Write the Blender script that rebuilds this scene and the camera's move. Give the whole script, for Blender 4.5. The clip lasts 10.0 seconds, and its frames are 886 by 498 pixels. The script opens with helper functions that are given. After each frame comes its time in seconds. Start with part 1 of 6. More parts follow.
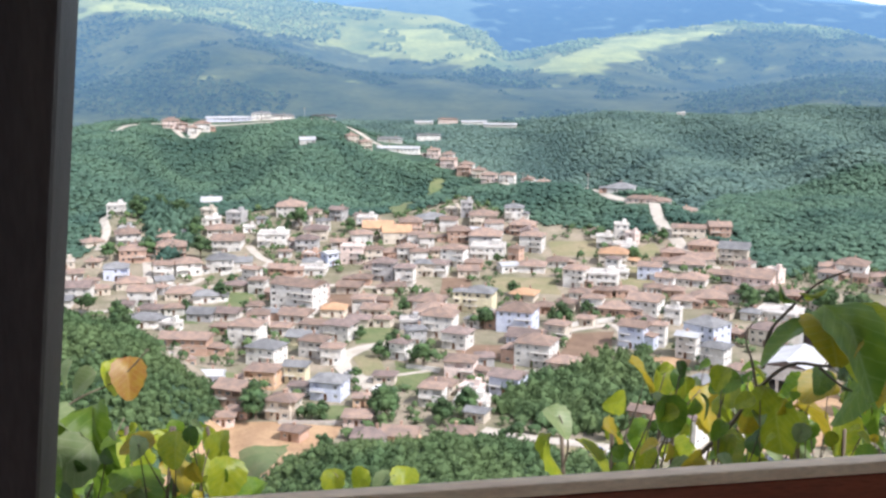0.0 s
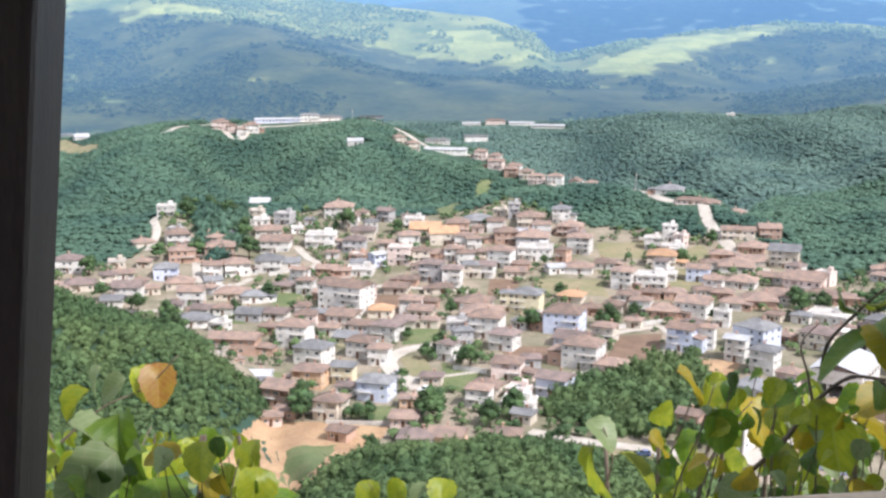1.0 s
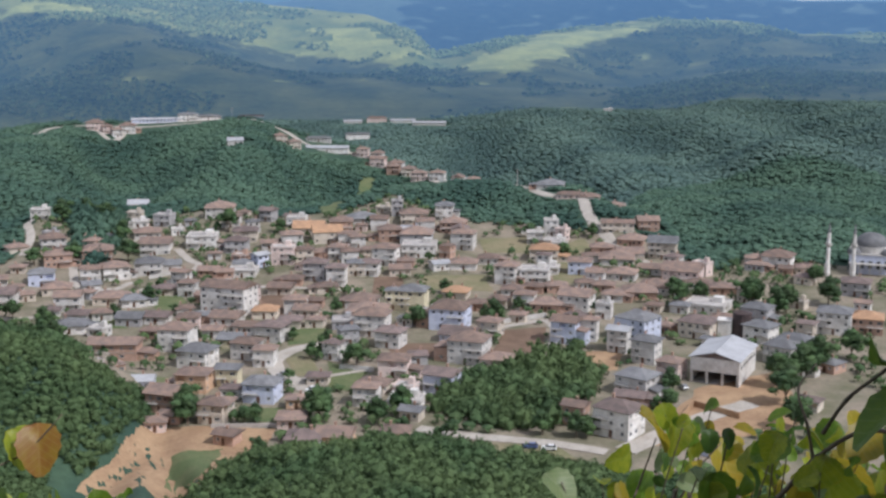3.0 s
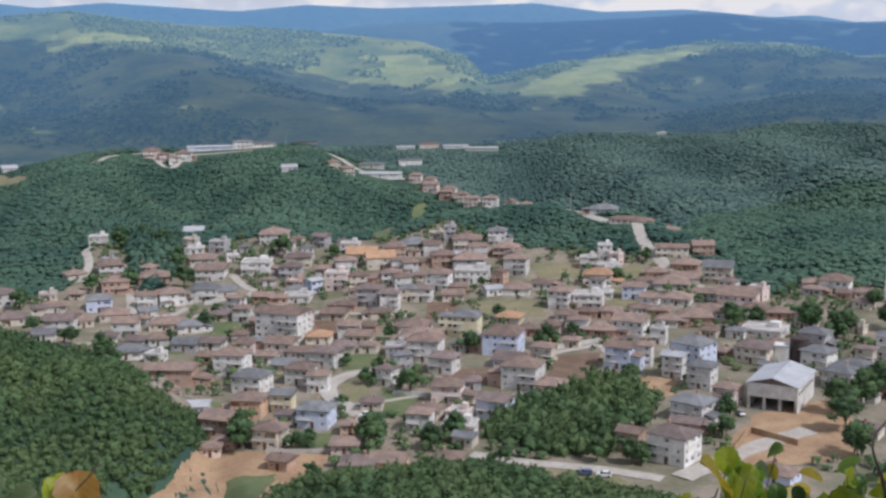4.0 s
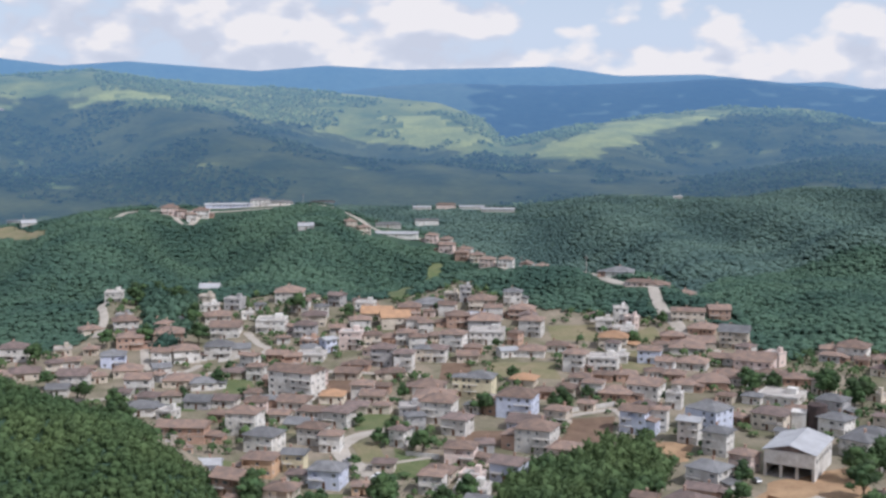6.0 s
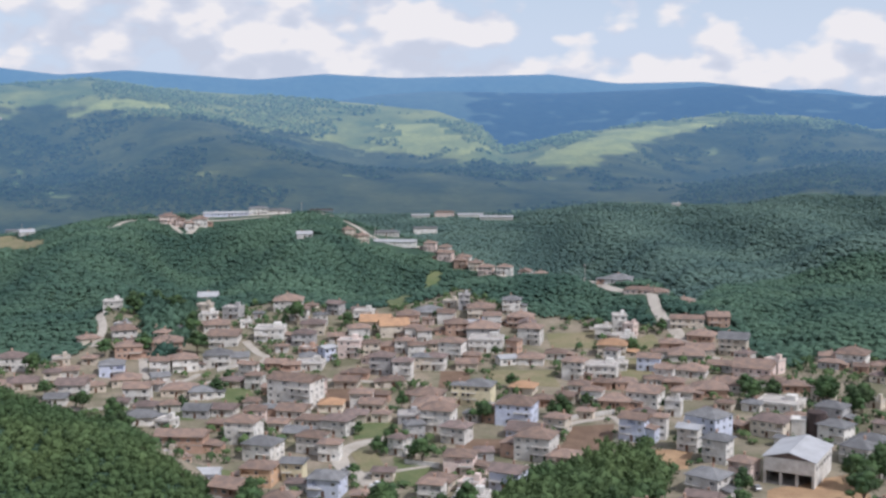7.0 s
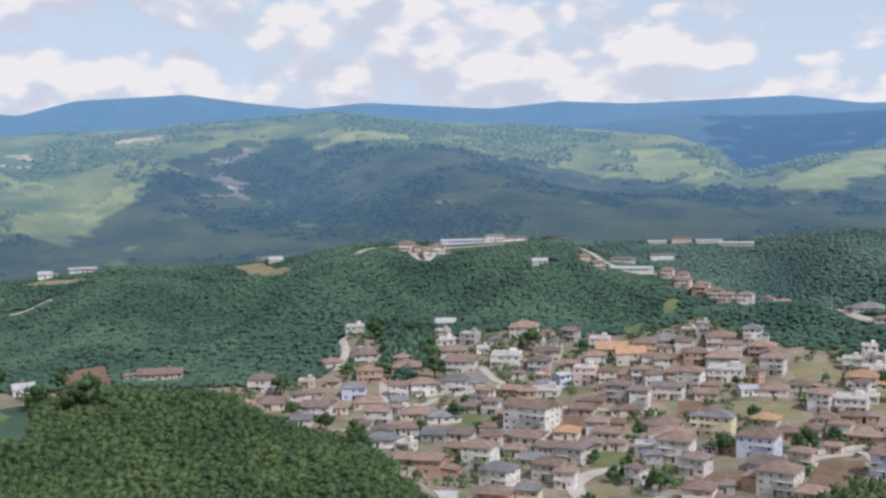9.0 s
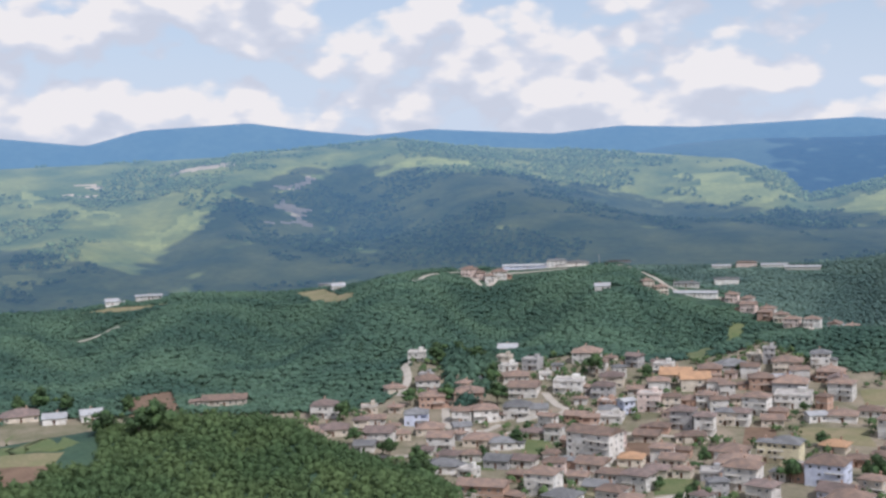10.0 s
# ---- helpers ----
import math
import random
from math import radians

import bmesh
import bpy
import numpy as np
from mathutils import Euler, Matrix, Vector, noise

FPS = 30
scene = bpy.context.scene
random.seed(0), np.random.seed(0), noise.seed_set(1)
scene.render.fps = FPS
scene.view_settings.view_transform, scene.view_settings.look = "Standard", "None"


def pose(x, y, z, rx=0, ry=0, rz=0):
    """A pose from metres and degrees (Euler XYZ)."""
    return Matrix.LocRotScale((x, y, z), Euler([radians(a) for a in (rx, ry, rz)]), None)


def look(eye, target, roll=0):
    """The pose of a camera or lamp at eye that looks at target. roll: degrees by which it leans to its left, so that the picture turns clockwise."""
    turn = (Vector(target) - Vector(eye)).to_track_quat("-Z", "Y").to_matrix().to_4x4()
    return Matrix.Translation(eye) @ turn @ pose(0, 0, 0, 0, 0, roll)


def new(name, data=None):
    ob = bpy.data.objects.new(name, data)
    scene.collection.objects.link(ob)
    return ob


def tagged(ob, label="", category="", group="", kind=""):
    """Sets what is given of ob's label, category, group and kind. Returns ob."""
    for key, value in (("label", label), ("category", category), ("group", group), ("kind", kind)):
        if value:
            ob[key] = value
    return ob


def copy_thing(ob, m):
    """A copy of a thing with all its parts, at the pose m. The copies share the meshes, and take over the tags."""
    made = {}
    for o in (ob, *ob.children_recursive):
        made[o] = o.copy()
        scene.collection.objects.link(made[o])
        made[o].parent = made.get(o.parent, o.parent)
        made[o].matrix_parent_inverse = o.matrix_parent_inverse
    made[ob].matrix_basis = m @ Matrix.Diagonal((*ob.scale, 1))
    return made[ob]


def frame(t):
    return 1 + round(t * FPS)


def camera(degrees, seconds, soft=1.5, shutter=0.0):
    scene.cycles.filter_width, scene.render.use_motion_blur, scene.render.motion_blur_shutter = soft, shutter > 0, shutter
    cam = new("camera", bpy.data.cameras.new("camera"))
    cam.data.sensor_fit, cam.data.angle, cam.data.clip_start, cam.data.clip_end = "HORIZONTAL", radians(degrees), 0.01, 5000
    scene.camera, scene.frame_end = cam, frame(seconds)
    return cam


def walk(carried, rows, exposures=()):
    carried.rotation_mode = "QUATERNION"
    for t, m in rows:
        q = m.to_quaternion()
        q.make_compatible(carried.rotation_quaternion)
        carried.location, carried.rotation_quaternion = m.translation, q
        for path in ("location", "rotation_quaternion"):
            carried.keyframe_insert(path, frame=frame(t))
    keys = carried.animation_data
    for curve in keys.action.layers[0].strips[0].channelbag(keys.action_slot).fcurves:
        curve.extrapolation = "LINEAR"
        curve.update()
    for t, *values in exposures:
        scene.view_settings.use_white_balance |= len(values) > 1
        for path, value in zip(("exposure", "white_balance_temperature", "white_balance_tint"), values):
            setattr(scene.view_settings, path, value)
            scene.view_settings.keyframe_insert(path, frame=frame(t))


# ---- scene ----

cam = camera(40.311, 10.0, soft=2.7)
PATH = [
    (0.0, pose(0.000, 0.000, 114.400, 79.244, -0.402, -0.741)),
    (0.5, pose(0.020, 0.035, 114.395, 79.272, -0.189, 0.965)),
    (1.0, pose(0.016, 0.090, 114.388, 79.288, -0.161, 1.489)),
    (1.5, pose(-0.005, 0.195, 114.382, 79.234, -0.089, 1.346)),
    (2.0, pose(-0.040, 0.300, 114.380, 79.168, -0.347, -0.679)),
    (2.5, pose(-0.064, 0.335, 114.384, 79.131, -0.271, -3.451)),
    (2.7, pose(-0.066, 0.360, 114.386, 79.100, -0.100, -4.250)),
    (3.8, pose(-0.058, 0.450, 114.398, 80.040, 0.720, -2.570)),
    (4.0, pose(-0.055, 0.470, 114.400, 80.390, 0.670, -1.711)),
    (4.5, pose(-0.050, 0.530, 114.410, 81.154, 0.239, -0.363)),
    (5.0, pose(-0.045, 0.600, 114.420, 81.980, -0.000, 0.000)),
    (5.5, pose(-0.040, 0.700, 114.430, 82.805, -0.048, -0.249)),
    (6.8, pose(-0.040, 1.010, 114.440, 83.550, 0.050, -1.570)),
    (7.0, pose(-0.040, 1.050, 114.440, 83.632, 0.138, -0.954)),
    (7.5, pose(-0.040, 1.130, 114.440, 83.826, 0.477, 2.191)),
    (8.0, pose(-0.040, 1.150, 114.440, 84.170, 0.806, 5.526)),
    (8.5, pose(-0.040, 1.160, 114.440, 84.568, 1.045, 7.976)),
    (9.0, pose(-0.040, 1.160, 114.440, 85.045, 1.325, 10.118)),
    (9.5, pose(-0.040, 1.160, 114.440, 85.620, 1.665, 12.029)),
    (10.0, pose(-0.040, 1.160, 114.440, 86.338, 1.877, 13.008)),
]
walk(cam, PATH, exposures=[(0.0, 1.2, 5950, 14), (1.5, 1.1, 5950, 14), (2.5, 0.45, 5850, 14), (4.0, 0.15, 5700, 14), (5.5, 0.25, 5750, 14), (10.0, 0.25, 5850, 14)])


# ---------------- sky, sun ----------------
SUN_EL, SUN_AZ = radians(48), radians(127)      # bearing clockwise from the view's north
TO_SUN = Vector((math.sin(SUN_AZ) * math.cos(SUN_EL), math.cos(SUN_AZ) * math.cos(SUN_EL), math.sin(SUN_EL)))
world = bpy.data.worlds.new("world")
scene.world = world
world.use_nodes = True
wn, wl = world.node_tree.nodes, world.node_tree.links
wn.clear()
sky = wn.new("ShaderNodeTexSky")
sky.sky_type, sky.sun_disc = "NISHITA", False
sky.sun_elevation, sky.sun_rotation = SUN_EL, SUN_AZ
sky.air_density, sky.dust_density = 1.0, 1.5
coord = wn.new("ShaderNodeTexCoord")


def wmath(op, a, b=None):
    n = wn.new("ShaderNodeMath")
    n.operation = op
    for k, v in enumerate((a, b)):
        if v is None:
            continue
        if isinstance(v, (int, float)):
            n.inputs[k].default_value = v
        else:
            wl.new(v, n.inputs[k])
    return n.outputs[0]


def wnoise(scale_xyz, offset, scale, detail, rough):
    m = wn.new("ShaderNodeMapping")
    m.inputs["Scale"].default_value, m.inputs["Location"].default_value = scale_xyz, offset
    wl.new(coord.outputs["Generated"], m.inputs["Vector"])
    n = wn.new("ShaderNodeTexNoise")
    n.inputs["Scale"].default_value, n.inputs["Detail"].default_value, n.inputs["Roughness"].default_value = scale, detail, rough
    wl.new(m.outputs[0], n.inputs["Vector"])
    return n.outputs["Fac"]


def wramp(fac, stops):
    r = wn.new("ShaderNodeValToRGB")
    while len(r.color_ramp.elements) > 1:
        r.color_ramp.elements.remove(r.color_ramp.elements[-1])
    for k, (at, c) in enumerate(stops):
        e = r.color_ramp.elements[0] if k == 0 else r.color_ramp.elements.new(at)
        e.position, e.color = at, (*c, 1)
    wl.new(fac, r.inputs[0])
    return r.outputs[0]


# fair-weather cumulus: billowing heaps over the horizon, their lower sides greyer, thin veil between
def billow(offset):
    """Cauliflower heaps: broad noise swelled by round cells."""
    m = wn.new("ShaderNodeMapping")
    m.inputs["Scale"].default_value, m.inputs["Location"].default_value = (1, 1, 1.6), (0, 0, offset)
    wl.new(coord.outputs["Generated"], m.inputs["Vector"])
    v = wn.new("ShaderNodeTexVoronoi")
    v.feature, v.inputs["Scale"].default_value, v.inputs["Smoothness"].default_value = "SMOOTH_F1", 24.0, 0.5
    v.inputs["Detail"].default_value, v.inputs["Roughness"].default_value = 2.0, 0.45
    wl.new(m.outputs[0], v.inputs["Vector"])
    broad = wnoise((1, 1, 1.9), (3.1, 0.4, offset * 1.2), 7.0, 5.0, 0.5)
    return wmath("SUBTRACT", broad, wmath("MULTIPLY", v.outputs["Distance"], 0.2))


heap, above = billow(0.0), billow(0.04)
sep = wn.new("ShaderNodeSeparateXYZ")
wl.new(coord.outputs["Generated"], sep.inputs[0])
# the heaps close up towards the horizon
low = wramp(sep.outputs[2], [(0.03, (0.06, 0.06, 0.06)), (0.10, (0.03, 0.03, 0.03)), (0.16, (0, 0, 0))])
cover = wramp(wmath("ADD", heap, low), [(0.285, (0, 0, 0)), (0.355, (1, 1, 1))])
lit = wramp(wmath("ADD", wmath("MULTIPLY", wmath("SUBTRACT", heap, above), 4.6), 0.4), [(0.12, (5.25, 5.35, 5.6)), (0.40, (5.9, 5.9, 6.0)), (0.68, (7.5, 7.0, 6.4))])
veil = wn.new("ShaderNodeMix")
veil.data_type = "RGBA"
wl.new(wramp(sep.outputs[2], [(0.0, (0.95, 0.95, 0.95)), (0.06, (0.9, 0.9, 0.9)), (0.13, (0.6, 0.6, 0.6)), (0.35, (0.2, 0.2, 0.2))]), veil.inputs[0])
wl.new(sky.outputs[0], veil.inputs[6])
veil.inputs[7].default_value = (5.35, 5.85, 6.4, 1)
mix = wn.new("ShaderNodeMix")
mix.data_type = "RGBA"
wl.new(cover, mix.inputs[0])
wl.new(veil.outputs[2], mix.inputs[6])
wl.new(lit, mix.inputs[7])
background = wn.new("ShaderNodeBackground")
background.inputs["Strength"].default_value = 0.1
wl.new(mix.outputs[2], background.inputs["Color"])
wo = wn.new("ShaderNodeOutputWorld")
wl.new(background.outputs[0], wo.inputs["Surface"])

sun = new("sun", bpy.data.lights.new("sun", "SUN"))
sun.data.energy, sun.data.angle, sun.data.color = 2.8, radians(0.6), (1.0, 0.94, 0.84)
sun.matrix_world = look(TO_SUN * 100, (0, 0, 0))


# ---------------- materials ----------------
def mat(name, base, other=None, size=1.0, rough=0.85, bump=0.0, fine=None, metal=0.0, island=0.0, random_tint=0.0, stretch=(1, 1, 1), spec=0.3):
    """Two-scale mottled surface: base and other colour, patches of the given size in metres, finer grain on top."""
    m = bpy.data.materials.new(name)
    m.use_nodes = True
    n, l = m.node_tree.nodes, m.node_tree.links
    p = n["Principled BSDF"]
    p.inputs["Roughness"].default_value, p.inputs["Metallic"].default_value = rough, metal
    p.inputs["Specular IOR Level"].default_value = spec
    other = other or tuple(c * 0.8 for c in base)
    geo = n.new("ShaderNodeNewGeometry")
    mp = n.new("ShaderNodeMapping")
    mp.inputs["Scale"].default_value = stretch
    l.new(geo.outputs["Position"], mp.inputs["Vector"])

    def noise_tex(s, detail):
        t = n.new("ShaderNodeTexNoise")
        t.inputs["Scale"].default_value, t.inputs["Detail"].default_value = 1.0 / s, detail
        l.new(mp.outputs[0], t.inputs["Vector"])
        return t.outputs["Fac"]

    def spread_ramp(fac, lo, hi):
        r = n.new("ShaderNodeMapRange")
        r.inputs[1].default_value, r.inputs[2].default_value = lo, hi
        l.new(fac, r.inputs[0])
        return r.outputs[0]

    big, small = noise_tex(size, 3), noise_tex(fine or size * 0.13, 2)
    mx = n.new("ShaderNodeMix")
    mx.data_type = "RGBA"
    mx.inputs[6].default_value, mx.inputs[7].default_value = (*base, 1), (*other, 1)
    l.new(spread_ramp(big, 0.36, 0.64), mx.inputs[0])
    hue = n.new("ShaderNodeHueSaturation")
    l.new(mx.outputs[2], hue.inputs["Color"])
    value = n.new("ShaderNodeMath")
    value.operation = "MULTIPLY_ADD"
    l.new(small, value.inputs[0])
    value.inputs[1].default_value, value.inputs[2].default_value = 0.6, 0.7
    out = value.outputs[0]
    for amount, source in ((island, "island"), (random_tint, "object")):
        if amount:
            src = geo.outputs["Random Per Island"] if source == "island" else n.new("ShaderNodeObjectInfo").outputs["Random"]
            add = n.new("ShaderNodeMath")
            add.operation = "MULTIPLY_ADD"
            l.new(src, add.inputs[0])
            add.inputs[1].default_value, add.inputs[2].default_value = amount * 2, 1 - amount
            mul = n.new("ShaderNodeMath")
            mul.operation = "MULTIPLY"
            l.new(out, mul.inputs[0])
            l.new(add.outputs[0], mul.inputs[1])
            out = mul.outputs[0]
    l.new(out, hue.inputs["Value"])
    l.new(hue.outputs[0], p.inputs["Base Color"])
    if bump:
        b = n.new("ShaderNodeBump")
        b.inputs["Strength"].default_value, b.inputs["Distance"].default_value = 0.6, bump
        l.new(small, b.inputs["Height"])
        l.new(b.outputs[0], p.inputs["Normal"])
    return m


WALL = {
    "white": mat("white_render", (0.68, 0.66, 0.63), (0.52, 0.49, 0.45), 3, 0.9, 0.01, 0.5, random_tint=0.18),
    "cream": mat("cream_render", (0.62, 0.55, 0.46), (0.48, 0.42, 0.35), 3, 0.9, 0.01, 0.5, random_tint=0.18),
    "grey": mat("grey_cement_render", (0.42, 0.41, 0.41), (0.32, 0.31, 0.31), 3, 0.9, 0.01, 0.5, random_tint=0.1),
    "blue": mat("pale_blue_render", (0.57, 0.60, 0.70), (0.48, 0.51, 0.62), 3, 0.9, 0.01, 0.5, random_tint=0.1),
    "brick": mat("hollow_brick_wall", (0.46, 0.31, 0.24), (0.38, 0.25, 0.19), 2, 0.9, 0.02, 0.3, random_tint=0.15),
    "yellow": mat("yellow_render", (0.66, 0.60, 0.42), (0.56, 0.50, 0.35), 3, 0.9, 0.01, 0.5),
    "pink": mat("salmon_render", (0.68, 0.56, 0.51), (0.60, 0.48, 0.43), 3, 0.9, 0.01, 0.5, random_tint=0.1),
    "orange": mat("orange_render", (0.62, 0.42, 0.28), (0.52, 0.35, 0.23), 3, 0.9, 0.01, 0.5),
}
ROOF = {
    "red": mat("weathered_red_tiles", (0.27, 0.19, 0.15), (0.185, 0.14, 0.12), 2.5, 0.85, 0.08, 0.35, random_tint=0.25),
    "dark": mat("old_brown_tiles", (0.22, 0.165, 0.15), (0.15, 0.12, 0.11), 2.5, 0.85, 0.08, 0.35, random_tint=0.2),
    "slate": mat("grey_sheet_roof", (0.20, 0.20, 0.205), (0.14, 0.14, 0.145), 3, 0.7, 0.04, 0.4, random_tint=0.2),
    "flat": mat("concrete_roof", (0.50, 0.47, 0.44), (0.38, 0.35, 0.33), 3, 0.9, 0.02, 0.5, random_tint=0.15),
    "metal": mat("pale_metal_roof", (0.42, 0.425, 0.44), (0.35, 0.35, 0.365), 4, 0.5, 0.02, 0.5, random_tint=0.1),
    "orange": mat("new_orange_tiles", (0.44, 0.27, 0.16), (0.34, 0.21, 0.13), 2.5, 0.85, 0.08, 0.35, random_tint=0.15),
}
M_CONCRETE = mat("bare_concrete", (0.48, 0.45, 0.42), (0.36, 0.34, 0.31), 2, 0.9, 0.02, 0.3)
M_FRAME = mat("white_window_frame", (0.75, 0.75, 0.74), (0.68, 0.68, 0.67), 2, 0.5)
M_GLASS = mat("window_glass", (0.055, 0.06, 0.065), (0.09, 0.095, 0.10), 5, 0.12, spec=0.6, random_tint=0.5)
M_DOOR = mat("brown_door", (0.14, 0.075, 0.045), (0.10, 0.055, 0.035), 1, 0.6)
M_RAIL = mat("pale_railing", (0.55, 0.54, 0.52), (0.45, 0.44, 0.42), 1, 0.5)
M_GRASS = mat("rough_grass_and_soil", (0.15, 0.145, 0.09), (0.28, 0.235, 0.18), 16, 0.95, 0.15, 1.6)
M_WOODFLOOR = mat("undergrowth", (0.034, 0.070, 0.050), (0.056, 0.098, 0.060), 22, 0.95, 0.3, 2.0)
M_FARWOOD = mat("far_woods_ground", (0.072, 0.098, 0.032), (0.165, 0.175, 0.05), 130, 0.95, 2.0, 14)
M_BUSH = mat("hazel_bushes", (0.048, 0.086, 0.034), (0.082, 0.122, 0.046), 26, 0.85, 0.12, 0.8, island=0.15)
# bluish tint in both ridge canopies stands in for haze
M_CANOPY = mat("broadleaf_canopy", (0.036, 0.077, 0.058), (0.076, 0.134, 0.088), 75, 0.85, 0.2, 1.5, island=0.13)
M_HAZED_CANOPY = mat("hazed_ridge_canopy", (0.056, 0.100, 0.092), (0.098, 0.156, 0.130), 80, 0.85, 0.2, 1.6, island=0.13)
M_FARTREE = mat("far_canopy", (0.072, 0.105, 0.044), (0.115, 0.145, 0.055), 220, 0.9, 0.6, 5, island=0.3)
M_ROAD = mat("pale_concrete_road", (0.46, 0.42, 0.37), (0.38, 0.34, 0.29), 6, 0.9, 0.03, 0.8)
M_DIRT = mat("ochre_bare_soil", (0.40, 0.27, 0.16), (0.31, 0.20, 0.12), 9, 0.95, 0.1, 1.2)
M_PLOUGH = mat("ploughed_brown_soil", (0.20, 0.135, 0.095), (0.15, 0.10, 0.07), 6, 0.95, 0.2, 0.9)
M_MEADOW = mat("dry_green_meadow", (0.185, 0.18, 0.095), (0.25, 0.21, 0.13), 10, 0.95, 0.1, 1.0)
M_LAWN = mat("green_meadow", (0.105, 0.14, 0.058), (0.15, 0.165, 0.078), 10, 0.95, 0.1, 1.0)
M_BARK = mat("bark", (0.19, 0.15, 0.115), (0.11, 0.085, 0.065), 0.5, 0.9, 0.02, 0.06)
M_CANOPY_TREE = mat("tree_leaves", (0.040, 0.075, 0.03), (0.06, 0.10, 0.036), 5, 0.8, 0.1, 0.5, island=0.4, random_tint=0.2)
M_TOWER = mat("rusted_dark_sheet", (0.055, 0.042, 0.042), (0.085, 0.06, 0.055), 2.0, 0.7, 0.02, 0.3)
M_CLOUD = mat("cloud_vapour", (0.85, 0.85, 0.86), (0.78, 0.78, 0.8), 120, 1.0, spec=0.0)


def haze_emission(m, near, far, colour):
    """Paints haze on a far material: blue emission growing with distance from the valley."""
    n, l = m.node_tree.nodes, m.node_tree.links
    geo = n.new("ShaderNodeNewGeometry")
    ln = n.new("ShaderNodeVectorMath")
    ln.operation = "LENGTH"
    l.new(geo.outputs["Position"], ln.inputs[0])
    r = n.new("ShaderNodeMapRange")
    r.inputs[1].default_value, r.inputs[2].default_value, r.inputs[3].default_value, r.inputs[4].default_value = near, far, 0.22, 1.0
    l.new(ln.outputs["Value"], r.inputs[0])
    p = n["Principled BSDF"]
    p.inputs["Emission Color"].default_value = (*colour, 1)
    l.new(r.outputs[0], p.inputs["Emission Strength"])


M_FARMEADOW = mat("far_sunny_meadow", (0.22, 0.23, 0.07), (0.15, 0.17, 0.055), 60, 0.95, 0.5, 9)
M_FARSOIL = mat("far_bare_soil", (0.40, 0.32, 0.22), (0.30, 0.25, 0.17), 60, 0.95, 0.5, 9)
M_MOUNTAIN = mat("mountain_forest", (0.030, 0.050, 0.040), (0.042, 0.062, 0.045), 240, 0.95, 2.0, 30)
# far ranges glow blue themselves, in place of haze before them
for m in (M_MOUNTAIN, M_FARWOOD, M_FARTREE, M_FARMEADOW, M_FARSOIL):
    haze_emission(m, 1600, 4750, (0.086, 0.182, 0.33))

# ---------------- terrain: hills as layers of crests and valleys round the viewpoint ----------------
EYE_Z = 114.4


def lattice(ix, iy, seed):
    n = (ix.astype(np.int64) * 374761393 + iy.astype(np.int64) * 668265263 + seed * 1274126177) & 0xFFFFFFFF
    n = ((n ^ (n >> 13)) * 1274126177) & 0xFFFFFFFF
    return ((n ^ (n >> 16)) & 0xFFFF) / 65535.0


def value_noise(x, y, seed=1):
    ix, iy = np.floor(x), np.floor(y)
    u, v = x - ix, y - iy
    u, v = u * u * (3 - 2 * u), v * v * (3 - 2 * v)
    a, b = lattice(ix, iy, seed), lattice(ix + 1, iy, seed)
    c, d = lattice(ix, iy + 1, seed), lattice(ix + 1, iy + 1, seed)
    return (a * (1 - u) + b * u) * (1 - v) + (c * (1 - u) + d * u) * v - 0.5


def fbm(x, y, octaves=4, seed=1):
    total, amp = 0.0, 1.0
    for k in range(octaves):
        total = total + amp * value_noise(x * 2 ** k, y * 2 ** k, seed + k)
        amp *= 0.5
    return total


GRID_AZ = np.arange(-180, 180, 0.1)


def spread(points, column):
    """A value along the compass from a few (bearing, ...) rows, softened."""
    a = [p[0] for p in points]
    v = [p[column] for p in points]
    raw = np.interp(GRID_AZ, a, v, period=360)
    kernel = np.hanning(11)
    kernel /= kernel.sum()
    padded = np.concatenate((raw[-5:], raw, raw[:5]))
    return np.convolve(padded, kernel, "valid")


def reach(d):
    """Plan units to metres: the valley true to scale, the far ranges drawn in towards the horizon."""
    return np.interp(d, [0, 1500, 4750, 4990], [0, 1950, 4780, 4990])


def crest(points):
    """(bearing, distance, elevation angle) rows to distances and heights."""
    d = reach(spread(points, 1))
    return d, EYE_Z + d * np.tan(np.radians(spread(points, 2)))


def flat(points):
    """(bearing, distance, height) rows."""
    return reach(spread(points, 1)), 1.3 * spread(points, 2)


near_spur = crest([(-60, 300, -12), (-33.8, 300, -11.5), (-29.8, 300, -11.2), (-26.3, 295, -11.5), (-21, 285, -12.4), (-18, 275, -14.2), (-15.4, 262, -15.1),
                   (-13.2, 256, -16.0), (-12.3, 254, -16.5), (-11.3, 256, -17.4), (-10.3, 262, -18.5), (-9.6, 240, -20.4), (-8.8, 212, -22.4), (-7.9, 200, -22.0), (-4.4, 192, -20.7), (1.2, 190, -20.2), (5.4, 190, -20.5),
                   (8.5, 188, -21.1), (15.2, 180, -22.2), (30, 180, -23)])
gully = crest([(-60, 240, -16), (-33, 240, -15), (-20, 228, -18.2), (-16.5, 215, -20.8), (-13.6, 216, -21.6), (-12.3, 225, -21.2), (-10.6, 238, -20.2), (-9.6, 215, -22.0), (-8.8, 180, -24.0), (-8.0, 160, -24.5), (-4, 154, -24.5), (2, 152, -24.2),
               (8, 150, -25), (15, 146, -26), (30, 145, -27)])
town_front = (near_spur[0] + 58, np.zeros_like(GRID_AZ))
